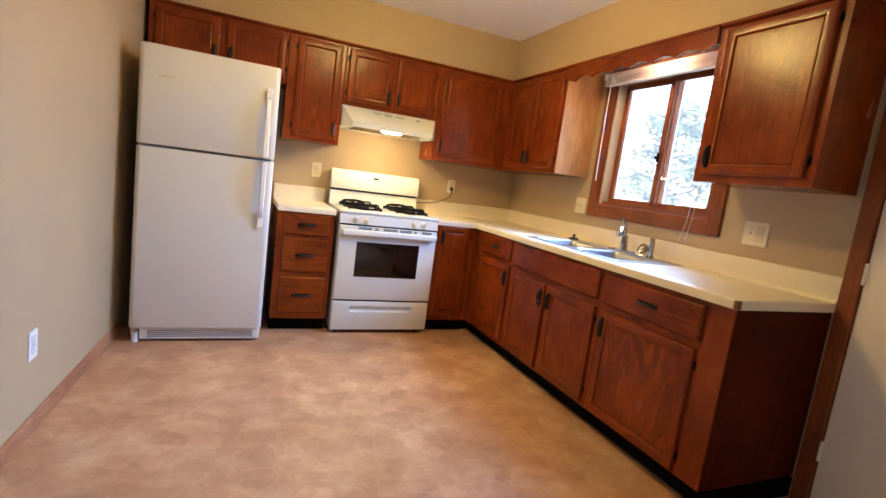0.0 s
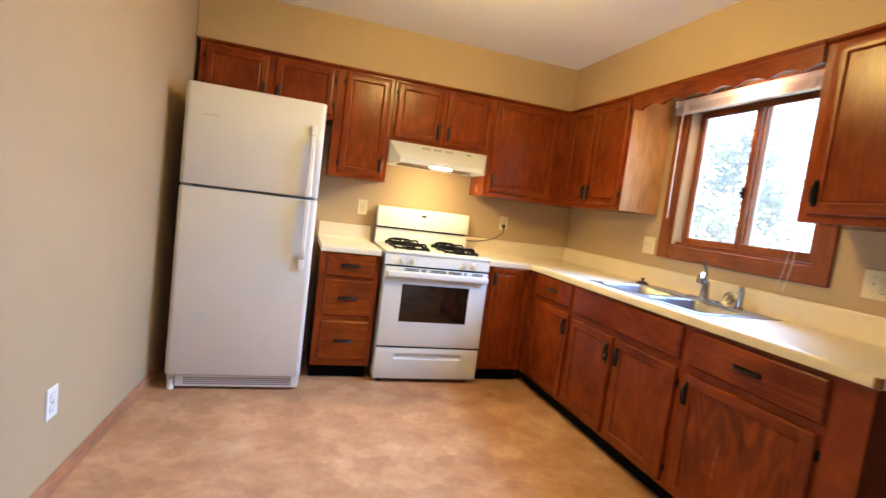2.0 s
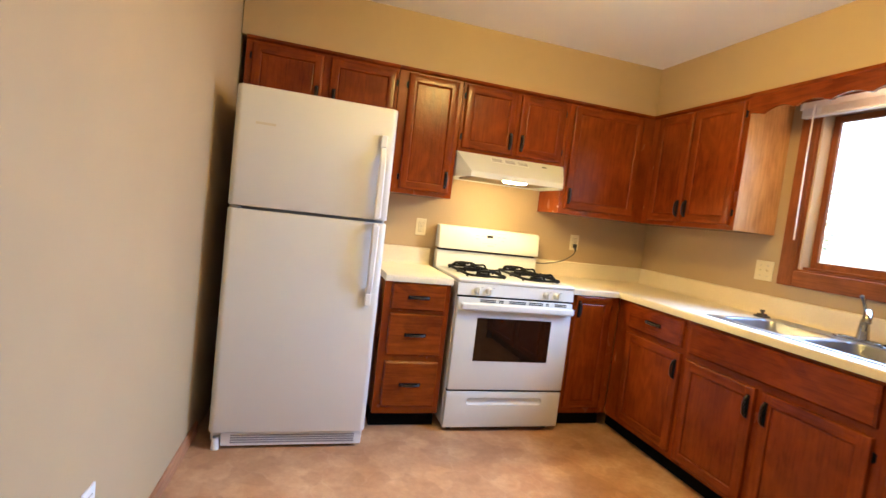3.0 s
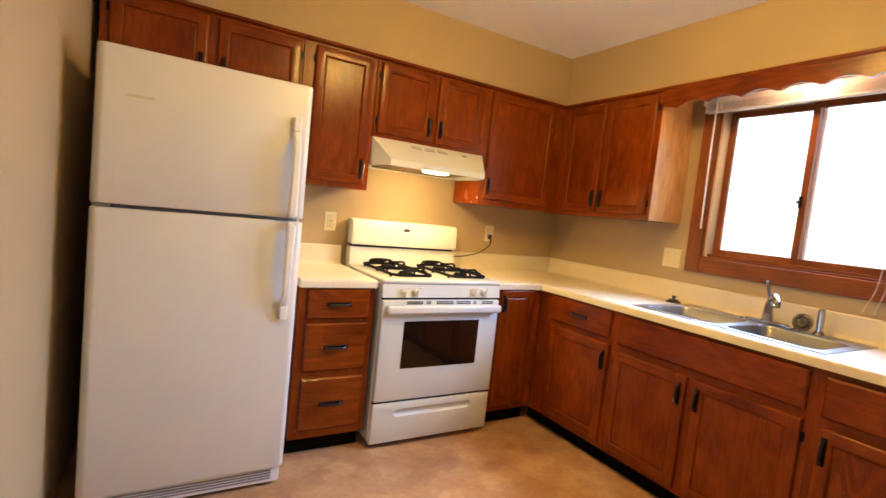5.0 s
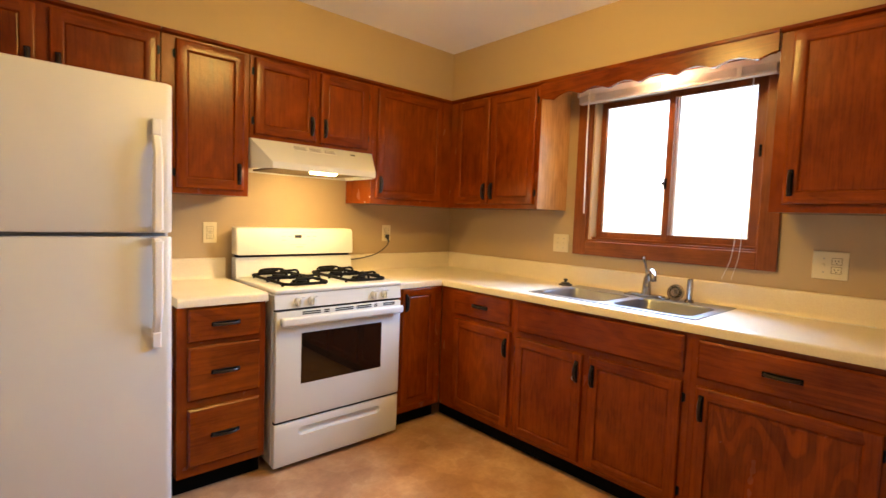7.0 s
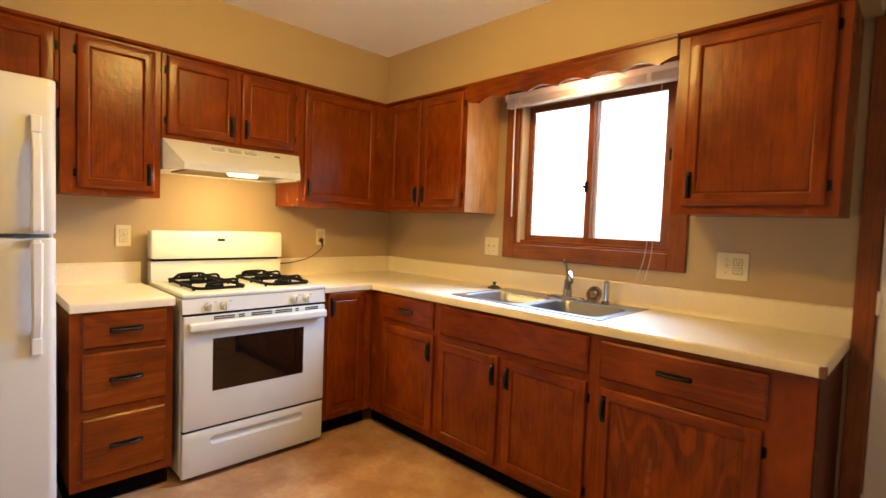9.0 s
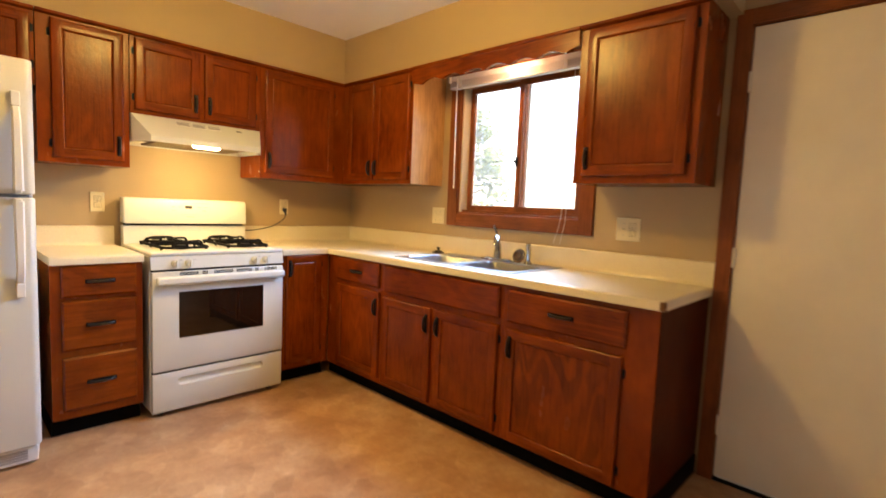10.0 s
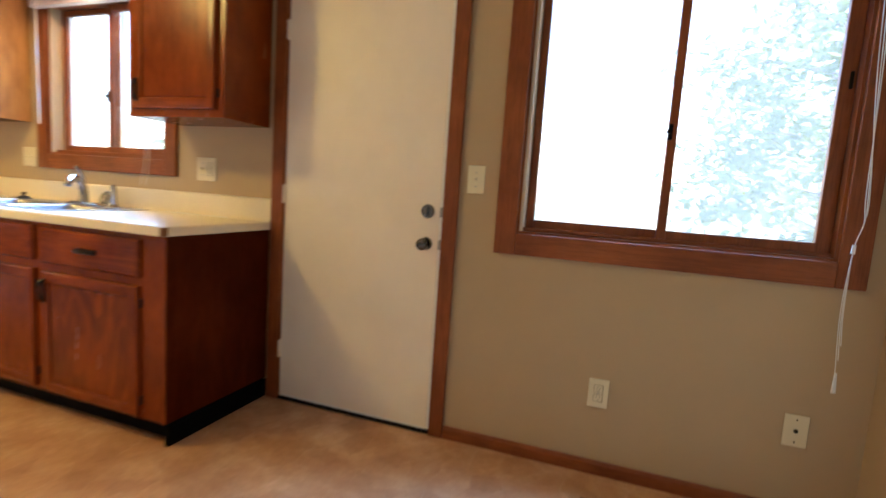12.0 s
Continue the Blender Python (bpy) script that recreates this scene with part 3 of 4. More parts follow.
def hole(x, y):
    return SINK[0] + 0.012 < x < SINK[1] - 0.012 and SINK[2] + 0.012 < y < SINK[3] - 0.012
END = -2.903
xs = [-0.97, -0.636, SINK[0] + 0.012, SINK[1] - 0.012, -0.003]
ysr = [END, SINK[2] + 0.012, SINK[3] - 0.012, -0.636, -0.003]
bm = top_slab(xs, ysr, lambda x, y: (x > -0.636 or y > -0.636) and not hole(x, y),
              lambda c: abs(c.z - Z1) < 1e-4 and ((abs(c.x + 0.636) < 1e-4 and c.y < -0.63) or (abs(c.y + 0.636) < 1e-4 and c.x < -0.63) or abs(c.y - END) < 1e-4))
top = base("countertop", Matrix.Identity(4), "cream laminate L-shaped countertop with low backsplash", "countertop")
part("worktop", bm, counter_mat, top, "", True)
def splash(u0, u1, place, parent, t=0.02):
    pr = [(-0.002, Z1 - 0.002), (-t - 0.012, Z1 - 0.002), (-t - 0.004, Z1 + 0.008), (-t, Z1 + 0.02), (-t, 1.024), (-t + 0.006, 1.03), (-0.002, 1.03)]
    bm = prism(bmesh.new(), pr, 0, u0, u1)
    bm.transform(place)
    return part("backsplash", bm, counter_mat, parent, "", True)
splash(-0.97, -0.003, BACK, top)
splash(0.021, 2.903, RIGHT, top)
rnd = random.Random(11)
bead = [(-0.036 - rnd.uniform(0, 0.004), -2.2 - 0.03 * i, Z1 + 0.0012 + rnd.uniform(0, 0.0012)) for i in range(16)]
part("caulk_bead", tube(bmesh.new(), bead, [0.0022 + 0.0016 * rnd.random() for _ in bead], 6), cord_white, top, "uneven strip of white caulk", True)
part("bare_edge", B(-0.641, END - 0.003, Z0 + 0.001, -0.614, END + 0.016, Z1 - 0.004, 0.003), chipboard, top, "chipped corner with bare brown core")
bm = top_slab([-2.158, -1.7625], [-0.636, -0.003], lambda x, y: True, lambda c: abs(c.z - Z1) < 1e-4 and (abs(c.y + 0.636) < 1e-4))
top2 = base("countertop", Matrix.Identity(4), "short cream laminate countertop between refrigerator and range", "countertop")
part("worktop", bm, counter_mat, top2, "", True)
splash(-2.158, -1.7625, BACK, top2)

# ---- sink, faucet ----
def rounded(x0, x1, y0, y1, r, z, k=5):
    pts = []
    for cx, cy, a in ((x1 - r, y1 - r, 0), (x0 + r, y1 - r, 90), (x0 + r, y0 + r, 180), (x1 - r, y0 + r, 270)):
        for i in range(k + 1):
            t = radians(a + 90 * i / k)
            pts.append((cx + r * math.cos(t), cy + r * math.sin(t), z))
    return pts


def bowl(bm, x0, x1, y0, y1, z):
    k = 5
    corner = [(x1, y1), (x0, y1), (x0, y0), (x1, y0)]
    loops = [[(*corner[i // (k + 1)], z) for i in range(4 * (k + 1))]]
    for i in range(4):
        loops[0][i * (k + 1)] = (*corner[i], z)
    for inset, dz, r in ((0.004, 0.0, 0.055), (0.01, -0.008, 0.05), (0.018, -0.15, 0.05), (0.035, -0.172, 0.045), (0.06, -0.178, 0.04)):
        loops.append(rounded(x0 + inset, x1 - inset, y0 + inset, y1 - inset, r, z + dz, k))
    rings = [[bm.verts.new(p) for p in l] for l in loops]
    for a, b in zip(rings, rings[1:]):
        for i in range(len(a)):
            j = (i + 1) % len(a)
            bm.faces.new((a[i], a[j], b[j], b[i]))
    bm.faces.new(rings[-1])


sink = base("sink", Matrix.Translation((-0.3, -1.7, Z1)), "double-bowl stainless steel sink set in the countertop", "sink")
SZ = 0.004
sx = [SINK[0] + 0.3, -0.226, 0.118, SINK[1] + 0.3]
sy = [SINK[2] + 1.7, SINK[2] + 1.735, -0.008 - 0.012, 0.008 + 0.012, SINK[3] + 1.665, SINK[3] + 1.7]
bm = cells(sx, sy, lambda x, y: not (sx[1] < x < sx[2] and (sy[1] < y < sy[2] or sy[3] < y < sy[4])), 0.0006, SZ)
bowl(bm, sx[1], sx[2], sy[1], sy[2], SZ)
bowl(bm, sx[1], sx[2], sy[3], sy[4], SZ)
bmesh.ops.remove_doubles(bm, verts=bm.verts[:], dist=0.0002)
bmesh.ops.dissolve_degenerate(bm, edges=bm.edges[:], dist=0.0002)
part("basin", bm, steel, sink, "", True)
part("rust_line", B(0.2425, 0.08, 0.0002, 0.2465, SINK[3] + 1.69, 0.003, 0.001), chipboard, sink, "thin rusty line along the back rim")
for yy in ((sy[1] + sy[2]) / 2, (sy[3] + sy[4]) / 2):
    bm = C((-0.05, yy, SZ - 0.178), (-0.05, yy, SZ - 0.174), 0.045, 0.04, 24)
    cyl(bm, (-0.05, yy, SZ - 0.175), (-0.05, yy, SZ - 0.172), 0.022, 0.018, 16)
    part("drain", bm, chrome, sink, "round metal drain", True)

fz = Z1 + SZ
fa = base("faucet", Matrix.Translation((-0.118, -1.715, fz)), "brushed nickel single-lever kitchen faucet on the sink ledge", "faucet")
bm = bmesh.new()
prism(bm, [p[:2] for p in rounded(-0.028, 0.028, -0.125, 0.125, 0.027, 0)], 2, 0.0002, 0.008)
prism(bm, [p[:2] for p in rounded(-0.023, 0.023, -0.1, 0.1, 0.022, 0)], 2, 0.008, 0.014)
part("base_plate", bm, chrome, fa, "", True)
part("body", cyl(C((0, 0, 0.012), (0, 0, 0.07), 0.026, 0.021, 20), (0, 0, 0.07), (0, 0, 0.105), 0.021, 0.017, 20), chrome, fa, "", True)
pts = curve_pts([(0.0, 0, 0.04), (-0.022, -0.015, 0.1), (-0.06, -0.042, 0.14), (-0.105, -0.072, 0.148), (-0.14, -0.094, 0.13), (-0.15, -0.1, 0.106)], 6)
part("spout", tube(bmesh.new(), pts, [0.017] * 6 + [0.015] * 12 + [0.0165] * (len(pts) - 18), 14), chrome, fa, "", True)
pts = curve_pts([(0.004, 0.004, 0.098), (0.004, 0.008, 0.14), (-0.018, 0.008, 0.185), (-0.04, 0.006, 0.212)], 5)
part("lever", tube(bmesh.new(), pts, [0.011, 0.01, 0.009, 0.008, 0.0075] + [0.0075] * 6 + [0.009] * (len(pts) - 11), 10), chrome, fa, "", True)
sp = base("side_sprayer", Matrix.Translation((-0.11, -1.936, fz)), "brushed nickel side sprayer standing on the sink ledge", "sprayer")
part("collar", C((0, 0, 0.0002), (0, 0, 0.016), 0.024, 0.019, 18), chrome, sp, "", True)
bm = C((0, 0, 0.016), (0, 0, 0.085), 0.0135, 0.0145, 16)
cyl(bm, (0, 0, 0.085), (-0.004, 0, 0.12), 0.0155, 0.013, 16)
part("spray_head", bm, chrome, sp, "", True)
st = base("sink_strainer", Matrix.Translation((-0.098, -1.862, fz)) @ pose(0, 0, 0.04, 0, 0, 0), "round metal sink strainer leaning behind the faucet", "strainer")
m = pose(0, 0, 0, 0, -72, 0)
bm = bmesh.new()
for r0, r1, a, b in ((0.044, 0.044, 0.0, 0.004), (0.032, 0.03, 0.004, 0.012), (0.02, 0.02, 0.012, 0.014), (0.008, 0.006, 0.014, 0.022)):
    cyl(bm, (0, 0, a), (0, 0, b), r0, r1, 26)
bm.transform(m)
part("dish", bm, chrome, st, "", True)
bm = tube(bmesh.new(), [(0.026 * math.cos(t), 0.026 * math.sin(t), 0.0135) for t in np.linspace(0, 6.2, 22)], 0.002, 6)
bm.transform(m)
part("ring", bm, iron, st, "dark ring of holes", True)
sto = base("sink_stopper", Matrix.Translation((-0.115, -1.2, Z1)), "black rubber sink stopper on the countertop", "stopper")
part("disc", cyl(C((0, 0, 0), (0, 0, 0.008), 0.042, 0.04, 24), (0, 0, 0.008), (0, 0, 0.018), 0.03, 0.024, 24), black_plastic, sto, "", True)
part("knob", cyl(C((0, 0, 0.018), (0, 0, 0.03), 0.008, 0.008, 12), (0, 0, 0.03), (0, 0, 0.04), 0.013, 0.012, 14), black_plastic, sto, "", True)

# ---- refrigerator ----
fr = base("refrigerator", pose(-2.597, -0.45, 0), "white top-freezer refrigerator with pebbled steel doors", "refrigerator")
hw, fy = 0.378, -0.38
part("body", B(-hw + 0.004, -0.315, 0.03, hw - 0.004, 0.40, 1.755, 0.006, 2), fridge_skin, fr)
part("gasket", B(-hw + 0.018, -0.328, 0.1, hw - 0.018, -0.3155, 1.75), gasket, fr, "grey door gasket")
def fridge_door(z0, z1):
    bm = bmesh.new()
    out = [(-hw, -0.328), (hw, -0.328)]
    for i in range(9):
        t = radians(90 * i / 8)
        out.append((hw - 0.03 + 0.03 * math.cos(t), fy + 0.03 - 0.03 * math.sin(t)))
    for i in range(9):
        t = radians(90 + 90 * i / 8)
        out.append((-hw + 0.03 + 0.03 * math.cos(t), fy + 0.03 - 0.03 * math.sin(t)))
    prism(bm, out, 2, z0, z1)
    bm.normal_update()
    es = [e for e in bm.edges if len(e.link_faces) == 2 and abs(e.link_faces[0].normal.z - e.link_faces[1].normal.z) > 0.5]
    bmesh.ops.bevel(bm, geom=es, offset=0.007, segments=2, profile=0.5, affect="EDGES", clamp_overlap=True)
    return bm
low_d = part("door", fridge_door(0.098, 1.193), fridge_skin, fr, "large lower refrigerator door", True)
top_d = part("freezer_door", fridge_door(1.208, 1.768), fridge_skin, fr, "upper freezer door", True)
def fridge_handle(door, za, zb, flip):
    """A long bowed plastic grip, fixed with a cap at one end."""
    u = 0.318
    n0, n1 = (za, zb) if not flip else (zb, za)
    pr = []
    for i in range(15):
        s = i / 14
        off = 0.012 + 0.034 * min(1.0, s * 5) ** 0.7
        pr.append((u, fy - off, n0 + (n1 - n0) * s))
    bm = bmesh.new()
    rings = []
    for i, (x, y, z) in enumerate(pr):
        w = 0.0145 + 0.004 * i / 14
        th = 0.017
        rings.append([bm.verts.new(q) for q in ((x - w, y + th, z), (x - w, y + 0.004, z), (x - w * 0.6, y - 0.002, z), (x + w * 0.6, y - 0.002, z), (x + w, y + 0.004, z), (x + w, y + th, z))])
    for a, b in zip(rings, rings[1:]):
        for k in range(6):
            bm.faces.new((a[k], a[(k + 1) % 6], b[(k + 1) % 6], b[k]))
    bm.faces.new(rings[0])
    bm.faces.new(rings[-1])
    h = part("handle", bm, plate_white, door, "long white plastic handle", True)
    zc = n0
    dz = 0.06 if n0 > n1 else -0.06
    part("end_cap", B(u - 0.0155, fy - 0.02, min(zc, zc + dz), u + 0.0155, fy + 0.001, max(zc, zc + dz), 0.004, 2), plate_white, door)
    part("foot", B(u - 0.013, fy - 0.03, n1 - 0.012, u + 0.013, fy + 0.001, n1 + 0.012, 0.004), plate_white, door)
fridge_handle(top_d, 1.222, 1.57, True)
fridge_handle(low_d, 0.83, 1.178, False)
part("hinge_cap", B(hw * -1 + 0.01, -0.37, 1.1945, -hw + 0.06, -0.33, 1.2065, 0.002), steel, fr, "steel middle hinge")
gr = part("base_grille", B(-hw + 0.055, -0.352, 0.018, hw - 0.012, -0.316, 0.09, 0.004), plate_white, fr, "louvred base grille")
for i in range(4):
    z = 0.034 + i * 0.012
    part("louvre", B(-hw + 0.1, -0.3545, z, hw - 0.05, -0.3525, z + 0.006), grille_grey, gr, "dark louvre slot")
part("leveling_foot", C((-hw + 0.032, -0.34, 0.0), (-hw + 0.032, -0.34, 0.06), 0.02, 0.016, 14), plate_white, fr)
part("leveling_foot", C((hw - 0.032, -0.29, 0.0), (hw - 0.032, -0.29, 0.03), 0.016, 0.016, 14), black_plastic, fr)
part("rear_foot", C((-hw + 0.05, 0.33, 0.0), (-hw + 0.05, 0.33, 0.03), 0.016, 0.016, 14), black_plastic, fr)
part("rear_foot", C((hw - 0.05, 0.33, 0.0), (hw - 0.05, 0.33, 0.03), 0.016, 0.016, 14), black_plastic, fr)
part("stain", B(-0.285, fy - 0.0006, 1.594, -0.195, fy + 0.002, 1.605), stain_mark, top_d, "small yellowed tape mark")
# ---- gas range ----
rg = base("gas_range", pose(-1.357, -0.33, 0), "white freestanding gas range with black grates", "range")
rw = 0.379
part("body", B(-rw, -0.29, 0.035, rw, 0.31, 0.898, 0.004), enamel, rg)
bm = bmesh.new()
box(bm, -rw - 0.001, -0.318, 0.899, rw + 0.001, 0.25, 0.924, 0.011, 3)
part("cooktop", bm, enamel, rg, "white enamel cooktop", True)
bm = bmesh.new()
prism(bm, [(0.3, 0.899), (0.225, 0.9245), (0.232, 1.0), (0.232, 1.035), (0.3, 1.035)], 0, -rw + 0.004, rw - 0.004)
part("backguard", bm, enamel, rg)
bm = bmesh.new()
prof = [(0.3, 1.05), (0.215, 1.05), (0.212, 1.07), (0.222, 1.19), (0.236, 1.206), (0.3, 1.21)]
prism(bm, prof, 0, -rw, rw)
bm.normal_update()
es = [e for e in bm.edges if len(e.link_faces) == 2 and abs(e.link_faces[0].normal.x - e.link_faces[1].normal.x) > 0.5]
bmesh.ops.bevel(bm, geom=es, offset=0.012, segments=3, profile=0.5, affect="EDGES", clamp_overlap=True)
cp = part("control_console", bm, enamel, rg, "", True)
part("vent_gap", B(-rw + 0.02, 0.24, 1.0352, rw - 0.02, 0.3, 1.0498), iron, rg, "black vent slot")
def on_console(x0, x1, z0, z1, t=0.0016):
    bm = bmesh.new()
    def yy(z):
        return 0.212 + (z - 1.07) / 0.12 * 0.01
    prism(bm, [(yy(z0) - t, z0), (yy(z1) - t, z1), (yy(z1) + 0.003, z1), (yy(z0) + 0.003, z0)], 0, x0, x1)
    return bm
part("display", on_console(-0.03, 0.014, 1.148, 1.166), black_plastic, cp, "small black clock display")
for zz in (1.108, 1.17):
    part("console_outline", on_console(-0.062, 0.046, zz, zz + 0.0014, 0.001), grey_mark, cp)
bmf = on_console(-0.13, 0.12, 1.183, 1.1845, 0.001)
part("label_line", bmf, grey_mark, cp)
for x, z in ((-0.1, 1.158), (-0.1, 1.135), (-0.06, 1.158), (0.06, 1.158), (0.09, 1.135), (0.1, 1.158)):
    part("key_print", on_console(x - 0.012, x + 0.012, z - 0.0015, z + 0.0015, 0.001), grey_mark, cp)
part("maker_plate", on_console(-0.022, 0.026, 1.092, 1.096, 0.001), grey_mark, cp)
# front
panel = part("control_panel", prism(bmesh.new(), [(-0.29, 0.825), (-0.322, 0.828), (-0.312, 0.8975), (-0.29, 0.8975)], 0, -rw, rw), enamel, rg)
for x in (-0.257, -0.185, 0.192, 0.262):
    k = part("knob", cyl(C((x, -0.316, 0.858), (x, -0.331, 0.857), 0.024, 0.021, 20), (x, -0.331, 0.857), (x, -0.341, 0.856), 0.018, 0.016, 20), enamel, panel, "round white burner knob", True)
    part("knob_grip", B(x - 0.004, -0.349, 0.838, x + 0.004, -0.336, 0.876, 0.003), enamel, panel)
    part("mark", B(x + 0.022, -0.3205, 0.875, x + 0.034, -0.315, 0.879), grey_mark, panel)
od = part("oven_door", B(-rw + 0.003, -0.33, 0.262, rw - 0.003, -0.292, 0.815, 0.008, 2), enamel, rg, "white oven door", True)
part("oven_window", B(-0.243, -0.3325, 0.44, 0.243, -0.328, 0.7, 0.001), oven_glass, od, "dark glass oven window")
for a, b in ((-0.24, -0.14), (-0.12, -0.09), (-0.055, 0.055), (0.075, 0.17), (0.19, 0.21), (0.25, 0.33)):
    for z in (0.793, 0.803):
        part("vent_slot", B(a, -0.3312, z, b, -0.328, z + 0.006), iron, od)
bm = bmesh.new()
box(bm, -rw + 0.014, -0.379, 0.748, rw - 0.014, -0.352, 0.792, 0.0125, 4)
part("handle", bm, enamel, od, "wide white bar handle", True)
for x in (-rw + 0.022, rw - 0.062):
    part("bracket", B(x, -0.356, 0.754, x + 0.04, -0.329, 0.788, 0.005), enamel, od)
def scooped_front(x0, x1, z0, z1, y0, y1, sx0, sx1, sz0, sz1):
    """A drawer front with a long round-ended scoop pressed into it."""
    bm = cells([x0, sx0, sx1, x1], [z0, sz0, sz1, z1], lambda x, z: not (sx0 < x < sx1 and sz0 < z < sz1), 0.0, y1 - y0)
    k = 5
    corner = [(sx1, sz1), (sx0, sz1), (sx0, sz0), (sx1, sz0)]
    top_ = y1 - y0
    loops = [[(*corner[i // (k + 1)], top_) for i in range(4 * (k + 1))]]
    r = (sz1 - sz0) / 2 - 0.001
    for inset, dz, rr in ((0.001, 0.0, r), (0.003, -0.003, r - 0.002), (0.007, -0.013, r - 0.006), (0.012, -0.016, r - 0.011)):
        loops.append(rounded(sx0 + inset, sx1 - inset, sz0 + inset, sz1 - inset, rr, top_ + dz, k))
    rings = [[bm.verts.new(p) for p in l] for l in loops]
    for a, b in zip(rings, rings[1:]):
        for i in range(len(a)):
            j = (i + 1) % len(a)
            bm.faces.new((a[i], a[j], b[j], b[i]))
    bm.faces.new(rings[-1])
    bmesh.ops.remove_doubles(bm, verts=bm.verts[:], dist=0.0002)
    bmesh.ops.dissolve_degenerate(bm, edges=bm.edges[:], dist=0.0002)
    bmesh.ops.transform(bm, verts=bm.verts[:], matrix=Matrix(((1, 0, 0, 0), (0, 0, -1, y1), (0, 1, 0, 0), (0, 0, 0, 1))))
    bmesh.ops.recalc_face_normals(bm, faces=bm.faces[:])
    bm.normal_update()
    es = [e for e in bm.edges if len(e.link_faces) == 2 and e.link_faces[0].normal.dot(e.link_faces[1].normal) < 0.5
          and all(min(abs(v.co.x - x0), abs(v.co.x - x1), abs(v.co.z - z0), abs(v.co.z - z1)) < 1e-4 and abs(v.co.y - y0) < 1e-4 for v in e.verts)]
    bmesh.ops.bevel(bm, geom=es, offset=0.007, segments=2, profile=0.5, affect="EDGES", clamp_overlap=True)
    return bm
part("drawer", scooped_front(-rw + 0.003, rw - 0.003, 0.03, 0.25, -0.325, -0.292, -0.25, 0.25, 0.168, 0.213), enamel, rg, "white storage drawer with a long scooped pull", True)
part("seam", B(-rw + 0.006, -0.315, 0.2505, rw - 0.006, -0.2915, 0.2615), iron, rg, "dark gap under the oven door")
part("seam", B(-rw + 0.006, -0.312, 0.8155, rw - 0.006, -0.2915, 0.8245), iron, rg, "dark gap above the oven door")
for x in (-0.32, 0.32):
    for y in (-0.26, 0.26):
        part("foot", C((x, y, 0.0), (x, y, 0.036), 0.018, 0.018, 12), black_plastic, rg)
# Black filler between the feet, put in for the shade below the body.
part("base_shadow_gap", B(-rw + 0.02, -0.27, 0.012, rw - 0.02, 0.29, 0.0345), iron, rg, "black block standing for the shade under the range")
def bar(bm, p, q, w=0.0055, h0=0.012, h1=0.012):
    """A cast bar from p to q, taller than wide."""
    p, q = Vector(p), Vector(q)
    side = Vector((-(q - p).y, (q - p).x, 0)).normalized() * w
    vs = [bm.verts.new(v) for v in (p - side, p + side, q + side, q - side)]
    vt_ = [bm.verts.new(v) for v in (p - side * 0.7 + Vector((0, 0, h0)), p + side * 0.7 + Vector((0, 0, h0)), q + side * 0.7 + Vector((0, 0, h1)), q - side * 0.7 + Vector((0, 0, h1)))]
    bm.faces.new(vs[::-1])
    bm.faces.new(vt_)
    for i in range(4):
        k = (i + 1) % 4
        bm.faces.new((vs[i], vs[k], vt_[k], vt_[i]))


def finger(bm, cx, cy, a, r0, r1):
    """A cast finger that rises from the ring, arches over and points at the burner."""
    ca, sa = math.cos(radians(a)), math.sin(radians(a))
    keys = [(r1, 0.938), (r1 - 0.004, 0.958), (r1 - 0.02, 0.968), (0.5 * (r0 + r1), 0.966), (r0 + 0.006, 0.966), (r0, 0.974)]
    tube(bm, curve_pts([(cx + r * ca, cy + r * sa, z) for r, z in keys], 3), 0.0068, 6)


for cx in (-0.18, 0.188):
    bm = bmesh.new()
    hx, y0, y1 = 0.122, -0.275, 0.205
    ring = [(p[0], p[1], 0.94) for p in rounded(cx - hx, cx + hx, y0, y1, 0.05, 0, 4)]
    tube(bm, ring + [ring[0]], 0.0085, 6)
    for cy in (-0.165, 0.095):
        for a in (0, 90, 180, 270):
            finger(bm, cx, cy, a, 0.024, 0.118 if a % 180 == 0 else 0.105)
    for yy in (y0 + 0.008, y1 - 0.008):
        loop = curve_pts([(cx - 0.075, yy, 0.94), (cx - 0.066, yy, 0.962), (cx, yy, 0.967), (cx + 0.066, yy, 0.962), (cx + 0.075, yy, 0.94)], 3)
        tube(bm, loop, 0.0068, 6)
    bar(bm, (cx - hx, -0.035, 0.936), (cx + hx, -0.035, 0.936), 0.007, 0.018, 0.018)
    for sx_ in (-1, 1):
        for yy in (y0 + 0.05, -0.035, y1 - 0.05):
            cyl(bm, (cx + sx_ * (hx - 0.002), yy, 0.9245), (cx + sx_ * (hx - 0.002), yy, 0.94), 0.007, n=8)
    part("grate", bm, iron, rg, "black cast iron grate over two burners")
    for cy in (-0.165, 0.095):
        bm = C((cx, cy, 0.922), (cx, cy, 0.934), 0.052, 0.046, 24)
        cyl(bm, (cx, cy, 0.934), (cx, cy, 0.946), 0.04, 0.038, 24)
        part("burner", bm, iron, rg, "black round gas burner", True)

